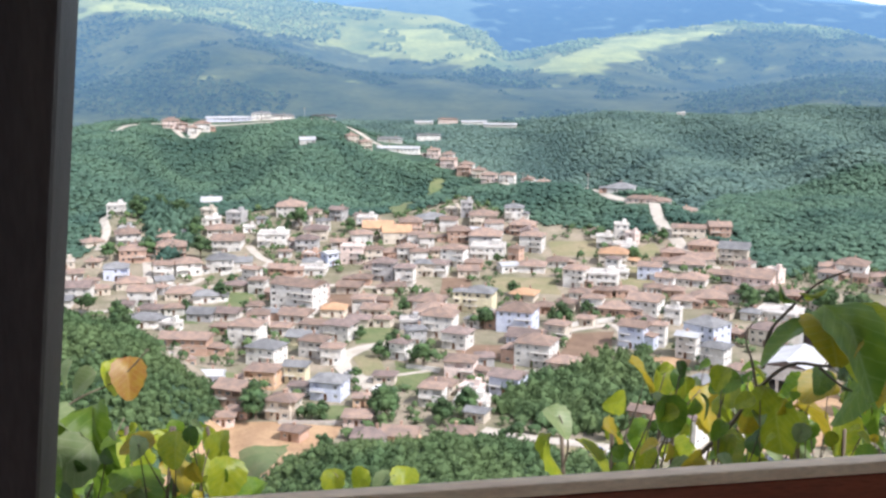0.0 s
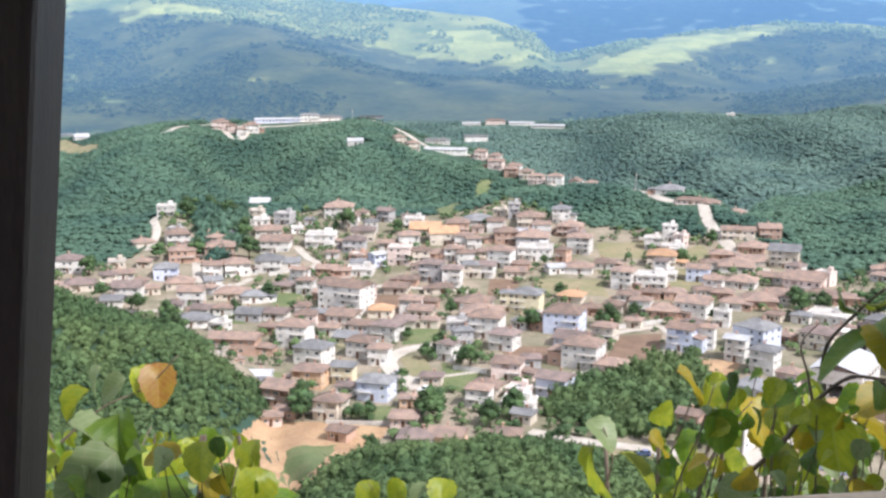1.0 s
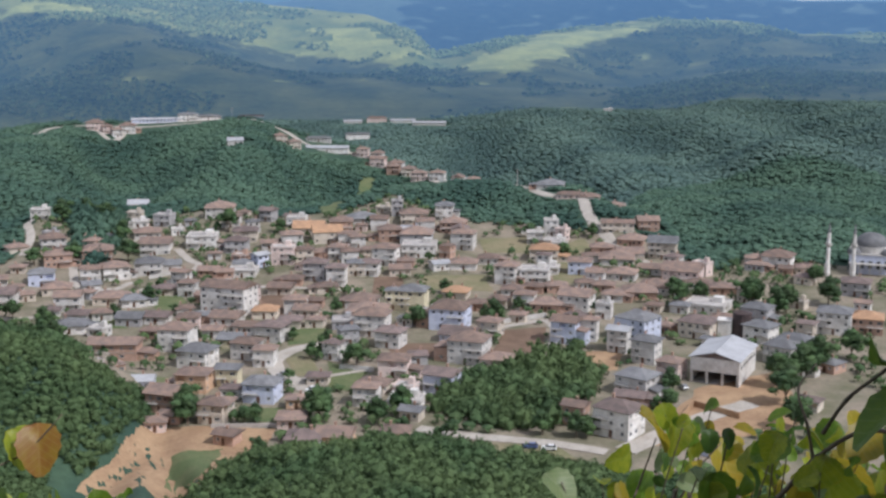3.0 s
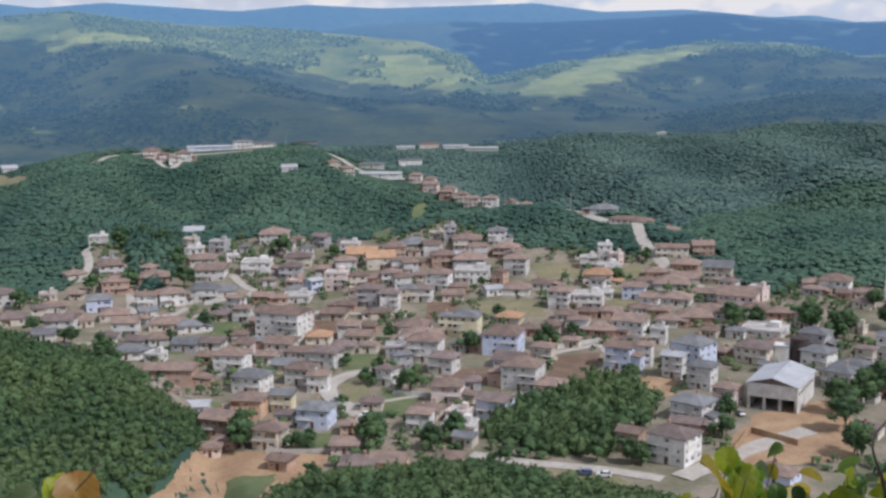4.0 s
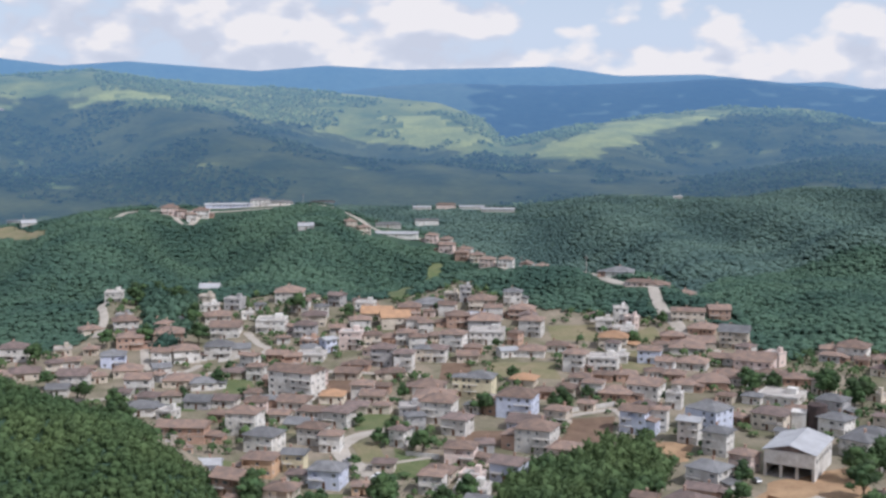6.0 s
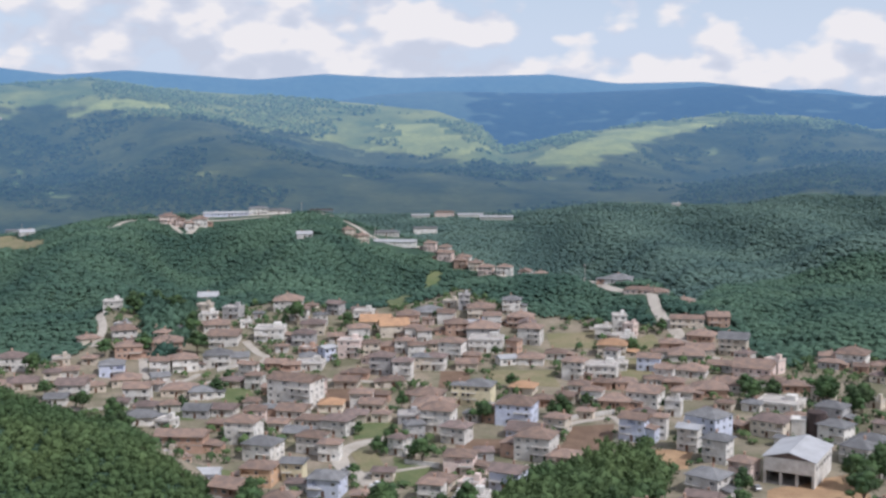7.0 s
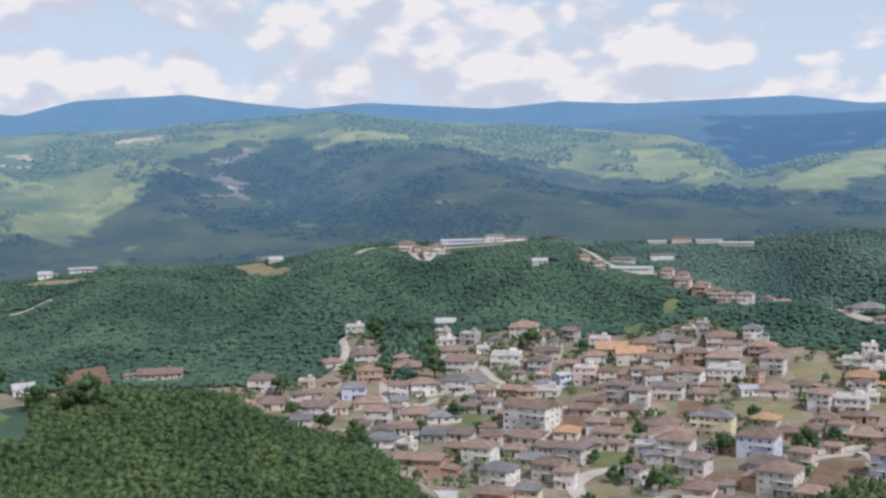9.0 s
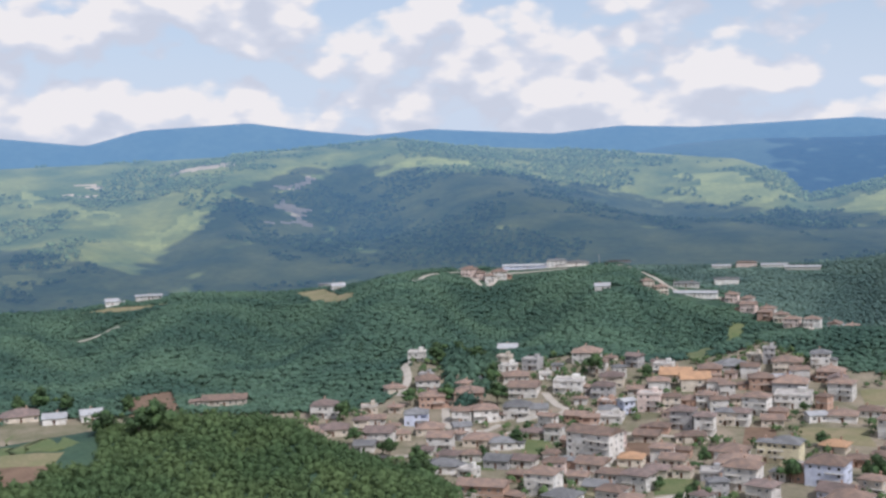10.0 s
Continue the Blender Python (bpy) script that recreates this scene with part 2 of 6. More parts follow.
town_back = flat([(-40, 455, 3), (-25, 440, 3), (-18, 425, 3), (-15.8, 440, 4), (-14.5, 500, 9), (-7, 505, 9), (-3.4, 480, 8), (1.8, 510, 9), (5, 470, 6),
                  (8.5, 470, 5), (12, 455, 4), (15, 440, 3), (17, 415, 2), (19, 440, 3), (24, 425, 2)])
town_mid = (0.5 * (town_front[0] + town_back[0]), 0.12 * town_back[1])
ridge_a = crest([(-60, 830, -6), (-33.5, 800, -5.9), (-30, 800, -5.75), (-28.6, 800, -5.5), (-24, 810, -5.45), (-19.2, 820, -5.28), (-17, 820, -5.2),
                 (-14.5, 830, -4.82), (-12, 830, -4.66), (-7.3, 830, -4.64), (-4.7, 820, -4.68), (-3.1, 790, -5.4), (0.4, 740, -6.4), (2.6, 700, -7.3),
                 (6.1, 650, -7.75), (8.8, 610, -8.15), (11.1, 565, -8.75), (12.4, 530, -9.5), (14, 570, -9.0), (17, 640, -8.1), (24, 650, -7.6)])
dip_a = spread([(-60, -25), (6, -25), (10, -10), (14, 10), (24, 18)], 1)
valley_a = (ridge_a[0] + 143, ridge_a[1] + dip_a)
ridge_b = crest([(-60, 1150, -6.5), (-33, 1150, -5.9), (-20, 1150, -5.7), (-7.3, 1150, -4.8), (-0.7, 1120, -4.8), (4.2, 1100, -4.74), (8.2, 1080, -4.3),
                 (11.5, 1080, -4.26), (15, 1080, -4.33), (17.6, 1090, -3.72), (24, 1100, -3.7)])
valley_b = (ridge_b[0] + 380, ridge_b[1] - 45)
shoulder = crest([(-60, 2050, -3.0), (-30, 2050, -3.2), (-26.5, 1950, -4.4), (-23, 2050, -3.0), (-12, 2000, -2.2), (-5, 2000, -1.9), (0, 1950, -2.3),
                  (5, 1900, -3.2), (8, 1950, -3.4), (12, 2100, -2.7), (17, 2200, -2.2), (24, 2200, -2.3)])
big_hill = crest([(-60, 3000, .7), (-33, 3000, .75), (-28.2, 3000, .86), (-23.1, 3000, 1.02), (-18.9, 3000, 1.32), (-15.2, 3000, 1.6), (-12.4, 3000, 1.18),
                  (-7.3, 3000, .89), (-3.3, 2950, .56), (.7, 2850, .17), (2.8, 2700, -.62), (3.7, 2600, -1.6), (7, 2700, -1.0), (10.7, 2800, -.4),
                  (13.7, 2900, .0), (17.4, 2900, -.08), (20.3, 2900, -.7), (30, 2900, -.7)])
valley_c = (big_hill[0] + 420, big_hill[1] - 70)
mountain = crest([(-60, 3950, .3), (-12, 3950, .2), (-4.6, 3950, .56), (-2, 3950, .93), (.7, 3950, 1.09), (6, 3950, .96), (11.2, 3950, 1.13), (14.2, 3950, 1.32),
                  (16.7, 3950, 1.0), (20.2, 3950, .74), (30, 3950, .7)])
valley_d = (mountain[0] + 300, mountain[1] - 80)
skyline = crest([(-60, 4750, 1.6), (-33, 4750, 2.13), (-29.4, 4750, 1.72), (-26.9, 4750, 2.37), (-22, 4750, 2.59), (-18.9, 4750, 2.11), (-16.5, 4750, 1.83),
                 (-13.6, 4750, 2.06), (-7.8, 4750, 1.64), (-4.6, 4750, 1.92), (-1.2, 4750, 1.72), (2.8, 4750, 1.8), (6, 4750, 1.87), (9.1, 4750, 1.42),
                 (12.9, 4750, 1.48), (16.7, 4750, 1.06), (18.5, 4750, 1.12), (20.2, 4750, .79), (30, 4750, .9)])
one = np.ones_like(GRID_AZ)
LAYERS = [(one * 1.0, one * 111.5), (one * 6.0, one * 110.3), (one * 30.0, one * 95.0), (one * 124.0, one * 55.0), gully, near_spur, town_front, town_mid, town_back, ridge_a, valley_a,
          ridge_b, valley_b, shoulder, big_hill, valley_c, mountain, valley_d, skyline, (one * 4990.0, skyline[1] - 120)]
ROUGH = [0, .2, .5, 1.0, 1.5, .6, .2, .3, 20, 14, 24, 16, 24, 46, 22, 16, 18, 10, 0]


# spurs (+) and gullies (-) running down the slopes: bearing and distance of both ends, height, half width
FOLDS = [((8.6, 1330), (17, 760), 20, 50), ((11.8, 1310), (20, 760), -34, 46), ((16, 1340), (22, 860), 22, 50), ((19.5, 1340), (25, 860), -26, 45),
         ((0.3, 900), (-2.2, 690), -20, 28), ((3.5, 760), (3.8, 650), 12, 50), ((-13.5, 1000), (-16.5, 660), 24, 46), ((-10, 1000), (-11.5, 690), -36, 40),
         ((-6.5, 1000), (-6.8, 700), 17, 46), ((-20, 1000), (-22.3, 660), -34, 46), ((-24.5, 1000), (-26.8, 640), 22, 46), ((-29.5, 980), (-30.3, 640), -24, 42),
         ((-17.2, 1010), (-19.4, 650), 13, 34), ((-33, 980), (-34.5, 640), 18, 50), ((4.6, 1340), (9.5, 840), -24, 46), ((1.8, 1350), (4.6, 930), 14, 46), ((21, 1050), (17.5, 640), 14, 40),
         ((-12, 2900), (-9, 2250), 44, 110), ((-17, 2900), (-15.5, 2250), -40, 100),
         ((-3, 2850), (-1, 2300), -38, 110), ((-24, 2900), (-25.5, 2200), 44, 100), ((9, 2850), (8, 2300), 26, 100), ((14, 2900), (13, 2300), -30, 110), ((-30, 2900), (-29, 2200), 34, 100)]


def folds(az, d):
    t = np.radians(az)
    x, y = d * np.sin(t), d * np.cos(t)
    z = np.zeros(np.shape(d))
    for (a0, d0), (a1, d1), amp, width in FOLDS:
        p0 = np.array((d0 * math.sin(math.radians(a0)), d0 * math.cos(math.radians(a0))))
        p1 = np.array((d1 * math.sin(math.radians(a1)), d1 * math.cos(math.radians(a1))))
        way = p1 - p0
        s = np.clip(((x - p0[0]) * way[0] + (y - p0[1]) * way[1]) / (way @ way), 0, 1)
        off = (x - p0[0] - s * way[0]) ** 2 + (y - p0[1] - s * way[1]) ** 2
        z = z + amp * np.exp(-off / (2 * width * width)) * np.sin(np.pi * np.clip(s, 0.04, 0.96)) ** 0.5
    return z


def plan_xy(az, d):
    t = np.radians(az)
    return d * np.sin(t), d * np.cos(t)


# low wooded hump behind the spur below the viewpoint
HUMP = ((-165.0, 370.0), (-91.0, 362.0))


def height(az, d):
    """Ground height at a bearing (degrees) and distance (metres)."""
    az, d = np.broadcast_arrays(np.asarray(az, float), np.asarray(d, float))
    col = ((az + 180) * 10) % 3600
    i0 = np.floor(col).astype(int) % 3600
    i1, w = (i0 + 1) % 3600, col - np.floor(col)
    z = np.full(d.shape, 111.5)
    t = np.radians(az)
    for k in range(len(LAYERS) - 1):
        (da, za), (db, zb) = LAYERS[k], LAYERS[k + 1]
        d0, d1 = da[i0] * (1 - w) + da[i1] * w, db[i0] * (1 - w) + db[i1] * w
        z0, z1 = za[i0] * (1 - w) + za[i1] * w, zb[i0] * (1 - w) + zb[i1] * w
        s = np.clip((d - d0) / (d1 - d0), 0, 1)
        soft = s * s * (3 - 2 * s)
        here = z0 + (z1 - z0) * (0.45 * s + 0.55 * soft)
        if ROUGH[k]:
            size = 40 + d * 0.13
            gully = fbm(t * d / size, d / (size * 2.4) + k * 7.3, 4, 3 + k)
            here = here + ROUGH[k] * gully * 4 * s * (1 - s)
        z = np.where((d >= d0) & (d <= d1), here, z)
    x, y = plan_xy(az, d)
    (ax, ay), (bx, by) = HUMP
    s = np.clip(((x - ax) * (bx - ax) + (y - ay) * (by - ay)) / ((bx - ax) ** 2 + (by - ay) ** 2), 0, 1)
    z = z + 10.5 * np.exp(-((x - ax - s * (bx - ax)) ** 2 + (y - ay - s * (by - ay)) ** 2) / (2 * 15.0 ** 2))
    return z + np.where(d > 560, folds(az, d) * np.clip((d - 560) / 60, 0, 1), 0)


def ground_z(x, y):
    return float(height(math.degrees(math.atan2(x, y)), math.hypot(x, y)))


# ---------------- ground mesh ----------------
def link_mesh(name, verts, faces, materials, parent=None, smooth=False):
    me = bpy.data.meshes.new(name)
    me.from_pydata([tuple(v) for v in verts], [], faces)
    for m in materials if isinstance(materials, (list, tuple)) else [materials]:
        me.materials.append(m)
    if smooth:
        me.polygons.foreach_set("use_smooth", [True] * len(me.polygons))
    me.update()
    ob = new(name, me)
    if parent is not None:
        ob.parent = parent
    return ob


def sheet(name, rings, smooth=True):
    cols = np.concatenate((np.arange(-180, -42, 3.0), np.arange(-42, 34, 0.25), np.arange(34, 180, 3.0)))
    az, d = np.meshgrid(cols, rings)
    x, y = plan_xy(az, d)
    z = height(az, d)
    nr, nc = az.shape
    verts = np.stack((x, y, z), -1).reshape(-1, 3)
    faces = [(i * nc + j, i * nc + (j + 1) % nc, (i + 1) * nc + (j + 1) % nc, (i + 1) * nc + j) for i in range(nr - 1) for j in range(nc)]
    return verts, [f[::-1] for f in faces], (az, d, z)


near_rings = np.concatenate((np.geomspace(0.05, 120, 40), np.arange(130, 700, 5.0), np.arange(700, 1700, 10.0), [1700.0]))
verts, faces, (gaz, gd, gz) = sheet("ground", near_rings)
i0 = np.round((gaz + 180) * 10).astype(int) % 3600
inside_town = (gd > near_spur[0][i0] + 14) & (gd < town_back[0][i0] + 8)
ground = link_mesh("ground", verts, faces, [M_GRASS, M_WOODFLOOR], smooth=True)
nc = gaz.shape[1]
flags = np.array([0 if inside_town[k // nc, k % nc] else 1 for k in range(len(faces))], dtype=np.int32)
ground.data.polygons.foreach_set("material_index", flags)
tagged(ground, "valley ground of rough grass, soil and dark undergrowth", "ground", kind="structure")
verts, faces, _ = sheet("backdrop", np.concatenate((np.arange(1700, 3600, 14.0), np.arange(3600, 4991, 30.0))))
backdrop = tagged(link_mesh("backdrop", verts, faces, [M_FARWOOD, M_FARMEADOW, M_FARSOIL, M_MOUNTAIN], smooth=True), "far wooded hills and mountain ranges, blue with painted haze", "hills", kind="structure")


# ---------------- houses ----------------
def part(name, verts, faces, material, parent, label="", smooth=False):
    ob = link_mesh(name, verts, faces, material, parent, smooth)
    return tagged(ob, label) if label else ob


def box(x0, x1, y0, y1, z0, z1):
    v = [(x0, y0, z0), (x1, y0, z0), (x1, y1, z0), (x0, y1, z0), (x0, y0, z1), (x1, y0, z1), (x1, y1, z1), (x0, y1, z1)]
    f = [(0, 3, 2, 1), (4, 5, 6, 7), (0, 1, 5, 4), (1, 2, 6, 5), (2, 3, 7, 6), (3, 0, 4, 7)]
    return v, f


def join(*solids):
    v, f = [], []
    for sv, sf in solids:
        n = len(v)
        v += sv
        f += [tuple(i + n for i in q) for q in sf]
    return v, f


def facade(length, z0, z1, openings, to_world, recess=0.16):
    """A wall face with recessed openings (u0, u1, v0, v1)."""
    us = sorted({0.0, length, *[o[0] for o in openings], *[o[1] for o in openings]})
    vs = sorted({z0, z1, *[o[2] for o in openings], *[o[3] for o in openings]})
    v, f = [], []

    def quad(*pts):
        n = len(v)
        v.extend(to_world(*p) for p in pts)
        f.append((n, n + 1, n + 2, n + 3))

    for a, b in zip(us, us[1:]):
        for c, d in zip(vs, vs[1:]):
            mu, mv = (a + b) / 2, (c + d) / 2
            if any(o[0] < mu < o[1] and o[2] < mv < o[3] for o in openings):
                continue
            quad((a, c, 0), (b, c, 0), (b, d, 0), (a, d, 0))
    for a, b, c, d, *deep in openings:
        r = -(deep[0] if deep else recess)
        quad((a, c, 0), (b, c, 0), (b, c, r), (a, c, r))
        quad((a, d, r), (b, d, r), (b, d, 0), (a, d, 0))
        quad((a, c, r), (a, d, r), (a, d, 0), (a, c, 0))
        quad((b, c, 0), (b, d, 0), (b, d, r), (b, c, r))
        quad((a, c, r), (b, c, r), (b, d, r), (a, d, r))
    return v, f


PANES = {}
ROOM = random.Random(11)
COLOUR_WORD = {"white": "white-rendered", "cream": "cream-rendered", "grey": "bare grey cement", "blue": "pale blue", "brick": "bare brick",
               "yellow": "yellow-rendered", "pink": "salmon pink", "orange": "orange-rendered"}
ROOF_WORD = {"red": "weathered red tile hip roof", "dark": "old brown tile hip roof", "slate": "grey sheet hip roof", "flat": "flat concrete roof",
             "metal": "pale metal gable roof", "orange": "bright orange tile roof"}
HOUSES = []


def window_at(parent, to_world, o, close):
    """Frame and pane set in an opening."""
    a, b, c, d = o[:4]
    key = (round(b - a, 1), round(d - c, 1), close)
    if key not in PANES:
        w, h = key[0], key[1]
        t = 0.07
        us, vs = (0, t, w / 2 - 0.04, w / 2 + 0.04, w - t, w), (0, t, h - t, h)
        holes = {(1, 1), (3, 1)}
        fv = [(u, yy, v) for yy in (0.04, 0.09) for v in vs for u in us]
        ff = []
        for i in range(5):
            for j in range(3):
                if (i, j) in holes:
                    continue
                k = j * 6 + i
                ff += [(k, k + 1, k + 7, k + 6), (k + 24, k + 30, k + 31, k + 25)]
                for (di, dj), (p, q) in (((-1, 0), (k + 6, k)), ((1, 0), (k + 1, k + 7)), ((0, -1), (k, k + 1)), ((0, 1), (k + 7, k + 6))):
                    if (i + di, j + dj) in holes or not (0 <= i + di < 5 and 0 <= j + dj < 3):
                        ff.append((p, p + 24, q + 24, q))
        me = bpy.data.meshes.new("window")
        me.from_pydata(fv, [], ff)
        me.materials.append(M_FRAME)
        pv, pf = box(t * 0.5, w - t * 0.5, 0.10, 0.13, t * 0.5, h - t * 0.5)
        pm = bpy.data.meshes.new("pane")
        pm.from_pydata(pv, [], pf)
        pm.materials.append(M_GLASS)
        PANES[key] = (me, pm)
    me, pm = PANES[key]
    origin, along, out = Vector(to_world(a, c, 0)), Vector(to_world(a + 1, c, 0)), Vector(to_world(a, c, -1))
    basis = Matrix.Identity(4)
    basis.col[0] = (*(along - origin), 0)
    basis.col[1] = (*(out - origin), 0)
    basis.col[3] = (*origin, 1)
    if close:
        w_ob = new("window", me)
        w_ob.parent, w_ob.matrix_local = parent, basis
        p_ob = new("pane", pm)
        p_ob.parent = w_ob
    else:
        p_ob = new("window", pm)
        p_ob.parent, p_ob.matrix_local = parent, basis


def hip_roof(w, d, z, rise, over, gable=False):
    """Roof with eaves and a fascia, ridge along the longer side."""
    a, b, t = w / 2 + over, d / 2 + over, 0.18
    inset = 0.0 if gable else min(a, b) * 0.95
    if a >= b:
        r0, r1 = (-a + inset, 0, z + rise), (a - inset, 0, z + rise)
    else:
        r0, r1 = (0, -b + inset, z + rise), (0, b - inset, z + rise)
    v = [(-a, -b, z), (a, -b, z), (a, b, z), (-a, b, z), (-a, -b, z + t), (a, -b, z + t), (a, b, z + t), (-a, b, z + t), r0, r1]
    f = [(3, 2, 1, 0), (0, 1, 5, 4), (1, 2, 6, 5), (2, 3, 7, 6), (3, 0, 4, 7)]
    f += [(4, 5, 9, 8), (5, 6, 9), (6, 7, 8, 9), (7, 4, 8)] if a >= b else [(4, 5, 8), (5, 6, 9, 8), (6, 7, 9), (7, 4, 8, 9)]
    return v, f


def house(x, y, w, d, storeys, wall, roof, turn):
    """A detached village house with recessed windows, balcony, eaves and chimney."""
    z = min(ground_z(x + p * w * 0.5, y + q * d * 0.5) for p in (-1, 1) for q in (-1, 1))
    dist = math.hypot(x, y)
    if dist > 700:
        z = ground_z(x, y) - 0.2
    close, mid = dist < 430, dist < 1200
    word = {1: "one-storey", 2: "two-storey", 3: "three-storey", 4: "four-storey"}[storeys]
    root = new("house")
    tagged(root, f"{word} {COLOUR_WORD[wall]} house with a {ROOF_WORD[roof]}", "house", "houses of the town")
    root.location, root.rotation_euler = (x, y, z), (0, 0, radians(turn))
    tall = 2.55 if storeys > 2 else 2.75
    h = storeys * tall + 0.35
    HOUSES.append((x, y, max(w, d), h))
    solids, holes = [], []
    sides = [(w, lambda u, v, n: (-w / 2 + u, -d / 2 - n, v), True), (d, lambda u, v, n: (w / 2 + n, -d / 2 + u, v), True),
             (d, lambda u, v, n: (-w / 2 - n, d / 2 - u, v), True), (w, lambda u, v, n: (w / 2 - u, d / 2 + n, v), False)]
    for length, place, seen in sides:
        openings = []
        if seen:
            count = max(1, int(length / 2.9))
            step = length / count
            for s in range(storeys):
                loggia = -1
                if mid and length > 7 and s == storeys - 1 and ROOM.random() < 0.45:
                    # a deep shaded loggia over one or two bays
                    loggia = ROOM.randrange(count)
                    u0, u1 = step * loggia + 0.35, step * (loggia + 1) - 0.35
                    openings.append((u0, u1, 0.35 + s * tall + 0.75, 0.35 + s * tall + 2.3, 1.3))
                for k in range(count):
                    if k == loggia or ROOM.random() < 0.26:
                        continue
                    ww = 1.6 if ROOM.random() < 0.2 and step > 2.4 else ROOM.choice((0.9, 1.1, 1.1))
                    u = step * (k + 0.5) + ROOM.uniform(-0.25, 0.25)
                    sill = 0.35 + s * tall + 0.95
                    openings.append((u - ww / 2, u + ww / 2, sill, sill + 1.1))
        solids.append(facade(length, -1.5, h, openings, place))
        holes += [(place, o) for o in openings if len(o) == 4]
    solids.append(([(-w / 2, -d / 2, h), (w / 2, -d / 2, h), (w / 2, d / 2, h), (-w / 2, d / 2, h)], [(0, 1, 2, 3)]))
    part("wall", *join(*solids), WALL[wall], root)
    if mid:
        for place, o in holes:
            window_at(root, place, o, close)
    # floor slabs standing slightly proud
    for s in range(1, storeys):
        zz = 0.35 + s * tall - 0.1
        part("floor_slab", *box(-w / 2 - 0.06, w / 2 + 0.06, -d / 2 - 0.06, d / 2 + 0.06, zz - 0.1, zz + 0.1), M_CONCRETE if wall in ("brick", "grey") else WALL[wall], root)
    rise = min(w, d) * (0.2 + 0.05 * ROOM.random())
    if roof == "flat":
        part("roof", *box(-w / 2 - 0.35, w / 2 + 0.35, -d / 2 - 0.35, d / 2 + 0.35, h, h + 0.22), ROOF["flat"], root)
        part("parapet", *join(box(-w / 2, w / 2, -d / 2, -d / 2 + 0.2, h + 0.22, h + 0.7), box(-w / 2, w / 2, d / 2 - 0.2, d / 2, h + 0.22, h + 0.7),
                              box(-w / 2, -w / 2 + 0.2, -d / 2 + 0.2, d / 2 - 0.2, h + 0.22, h + 0.7), box(w / 2 - 0.2, w / 2, -d / 2 + 0.2, d / 2 - 0.2, h + 0.22, h + 0.7)),
             WALL[wall], root)
        part("stair_head", *box(w * 0.1, w * 0.35, 0, d * 0.3, h + 0.22, h + 2.3), WALL[wall], root)
    else:
        part("roof", *hip_roof(w, d, h, rise, ROOM.uniform(0.4, 0.85), roof == "metal" or ROOM.random() < 0.22), ROOF[roof], root)
        cx, cy = w * ROOM.uniform(-0.25, 0.25), d * ROOM.uniform(0.0, 0.2)
        part("chimney", *join(box(cx - 0.3, cx + 0.3, cy - 0.3, cy + 0.3, h, h + rise + 0.7), box(cx - 0.4, cx + 0.4, cy - 0.4, cy + 0.4, h + rise + 0.7, h + rise + 0.82)),
             WALL["brick"], root)
    if mid and storeys > 1:
        side = ROOM.choice((-1, 1))
        for s in range(1, storeys):
            zz = 0.35 + s * tall
            x0, x1 = sorted((side * w * 0.5, side * w * 0.02))
            b = part("balcony", *box(x0, x1, -d / 2 - 1.25, -d / 2 - 0.062, zz - 0.16, zz), M_CONCRETE, root)
            rail = [box(x0, x1, -d / 2 - 1.25, -d / 2 - 1.19, zz + 0.9, zz + 0.97)]
            posts = max(3, int((x1 - x0) / 0.5))
            rail += [box(x0 + (x1 - x0 - 0.05) * k / posts, x0 + (x1 - x0 - 0.05) * k / posts + 0.05, -d / 2 - 1.24, -d / 2 - 1.2, zz, zz + 0.9) for k in range(posts + 1)]
            part("railing", *join(*rail), M_RAIL, b)
    if mid and w > 8 and ROOM.random() < 0.4:
        # a lower wing at one side, with its own lean-to roof
        side = ROOM.choice((-1, 1))
        ww, wd, wh = w * ROOM.uniform(0.3, 0.45), d * ROOM.uniform(0.55, 0.8), max(2.4, h - tall * ROOM.choice((1, 1, 2)) - 0.6)
        x0, x1 = sorted((side * (w / 2 + 0.07), side * (w / 2 + ww)))
        opening = [((x1 - x0) / 2 - 0.6, (x1 - x0) / 2 + 0.6, 1.1, 2.2)]
        place = lambda u, v, n: (x0 + u, -wd / 2 - n, v)
        part("wing_wall", *join(facade(x1 - x0, -1.5, wh, opening, place), ([(x0, -wd / 2, -1.5), (x0, wd / 2, -1.5), (x0, wd / 2, wh), (x0, -wd / 2, wh)], [(0, 1, 2, 3)]),
                                ([(x1, -wd / 2, -1.5), (x1, wd / 2, -1.5), (x1, wd / 2, wh), (x1, -wd / 2, wh)], [(3, 2, 1, 0)]),
                                ([(x0, wd / 2, -1.5), (x1, wd / 2, -1.5), (x1, wd / 2, wh), (x0, wd / 2, wh)], [(3, 2, 1, 0)])), WALL[wall if ROOM.random() < 0.6 else "brick"], root)
        window_at(root, place, opening[0], close)
        lo, hi = (wh + 0.75, wh + 0.05) if side > 0 else (wh + 0.05, wh + 0.75)
        ex0, ex1 = (x0, x1 + 0.5) if side > 0 else (x0 - 0.5, x1)
        rv = [(ex0, -wd / 2 - 0.5, lo), (ex1, -wd / 2 - 0.5, hi), (ex1, wd / 2 + 0.5, hi), (ex0, wd / 2 + 0.5, lo)]
        rv += [(a, b, c + 0.14) for a, b, c in rv]
        part("wing_roof", rv, box(0, 1, 0, 1, 0, 1)[1], ROOF[roof if roof != "flat" else "red"], root)
    if mid:
        part("door", *box(-0.5, 0.5, -d / 2 - 0.05, -d / 2 + 0.02, 0.2, 2.35), M_DOOR, root)
    return root


# ---------------- roads, fields, trees, woods ----------------
ROAD_POINTS = []
FIELDS = []


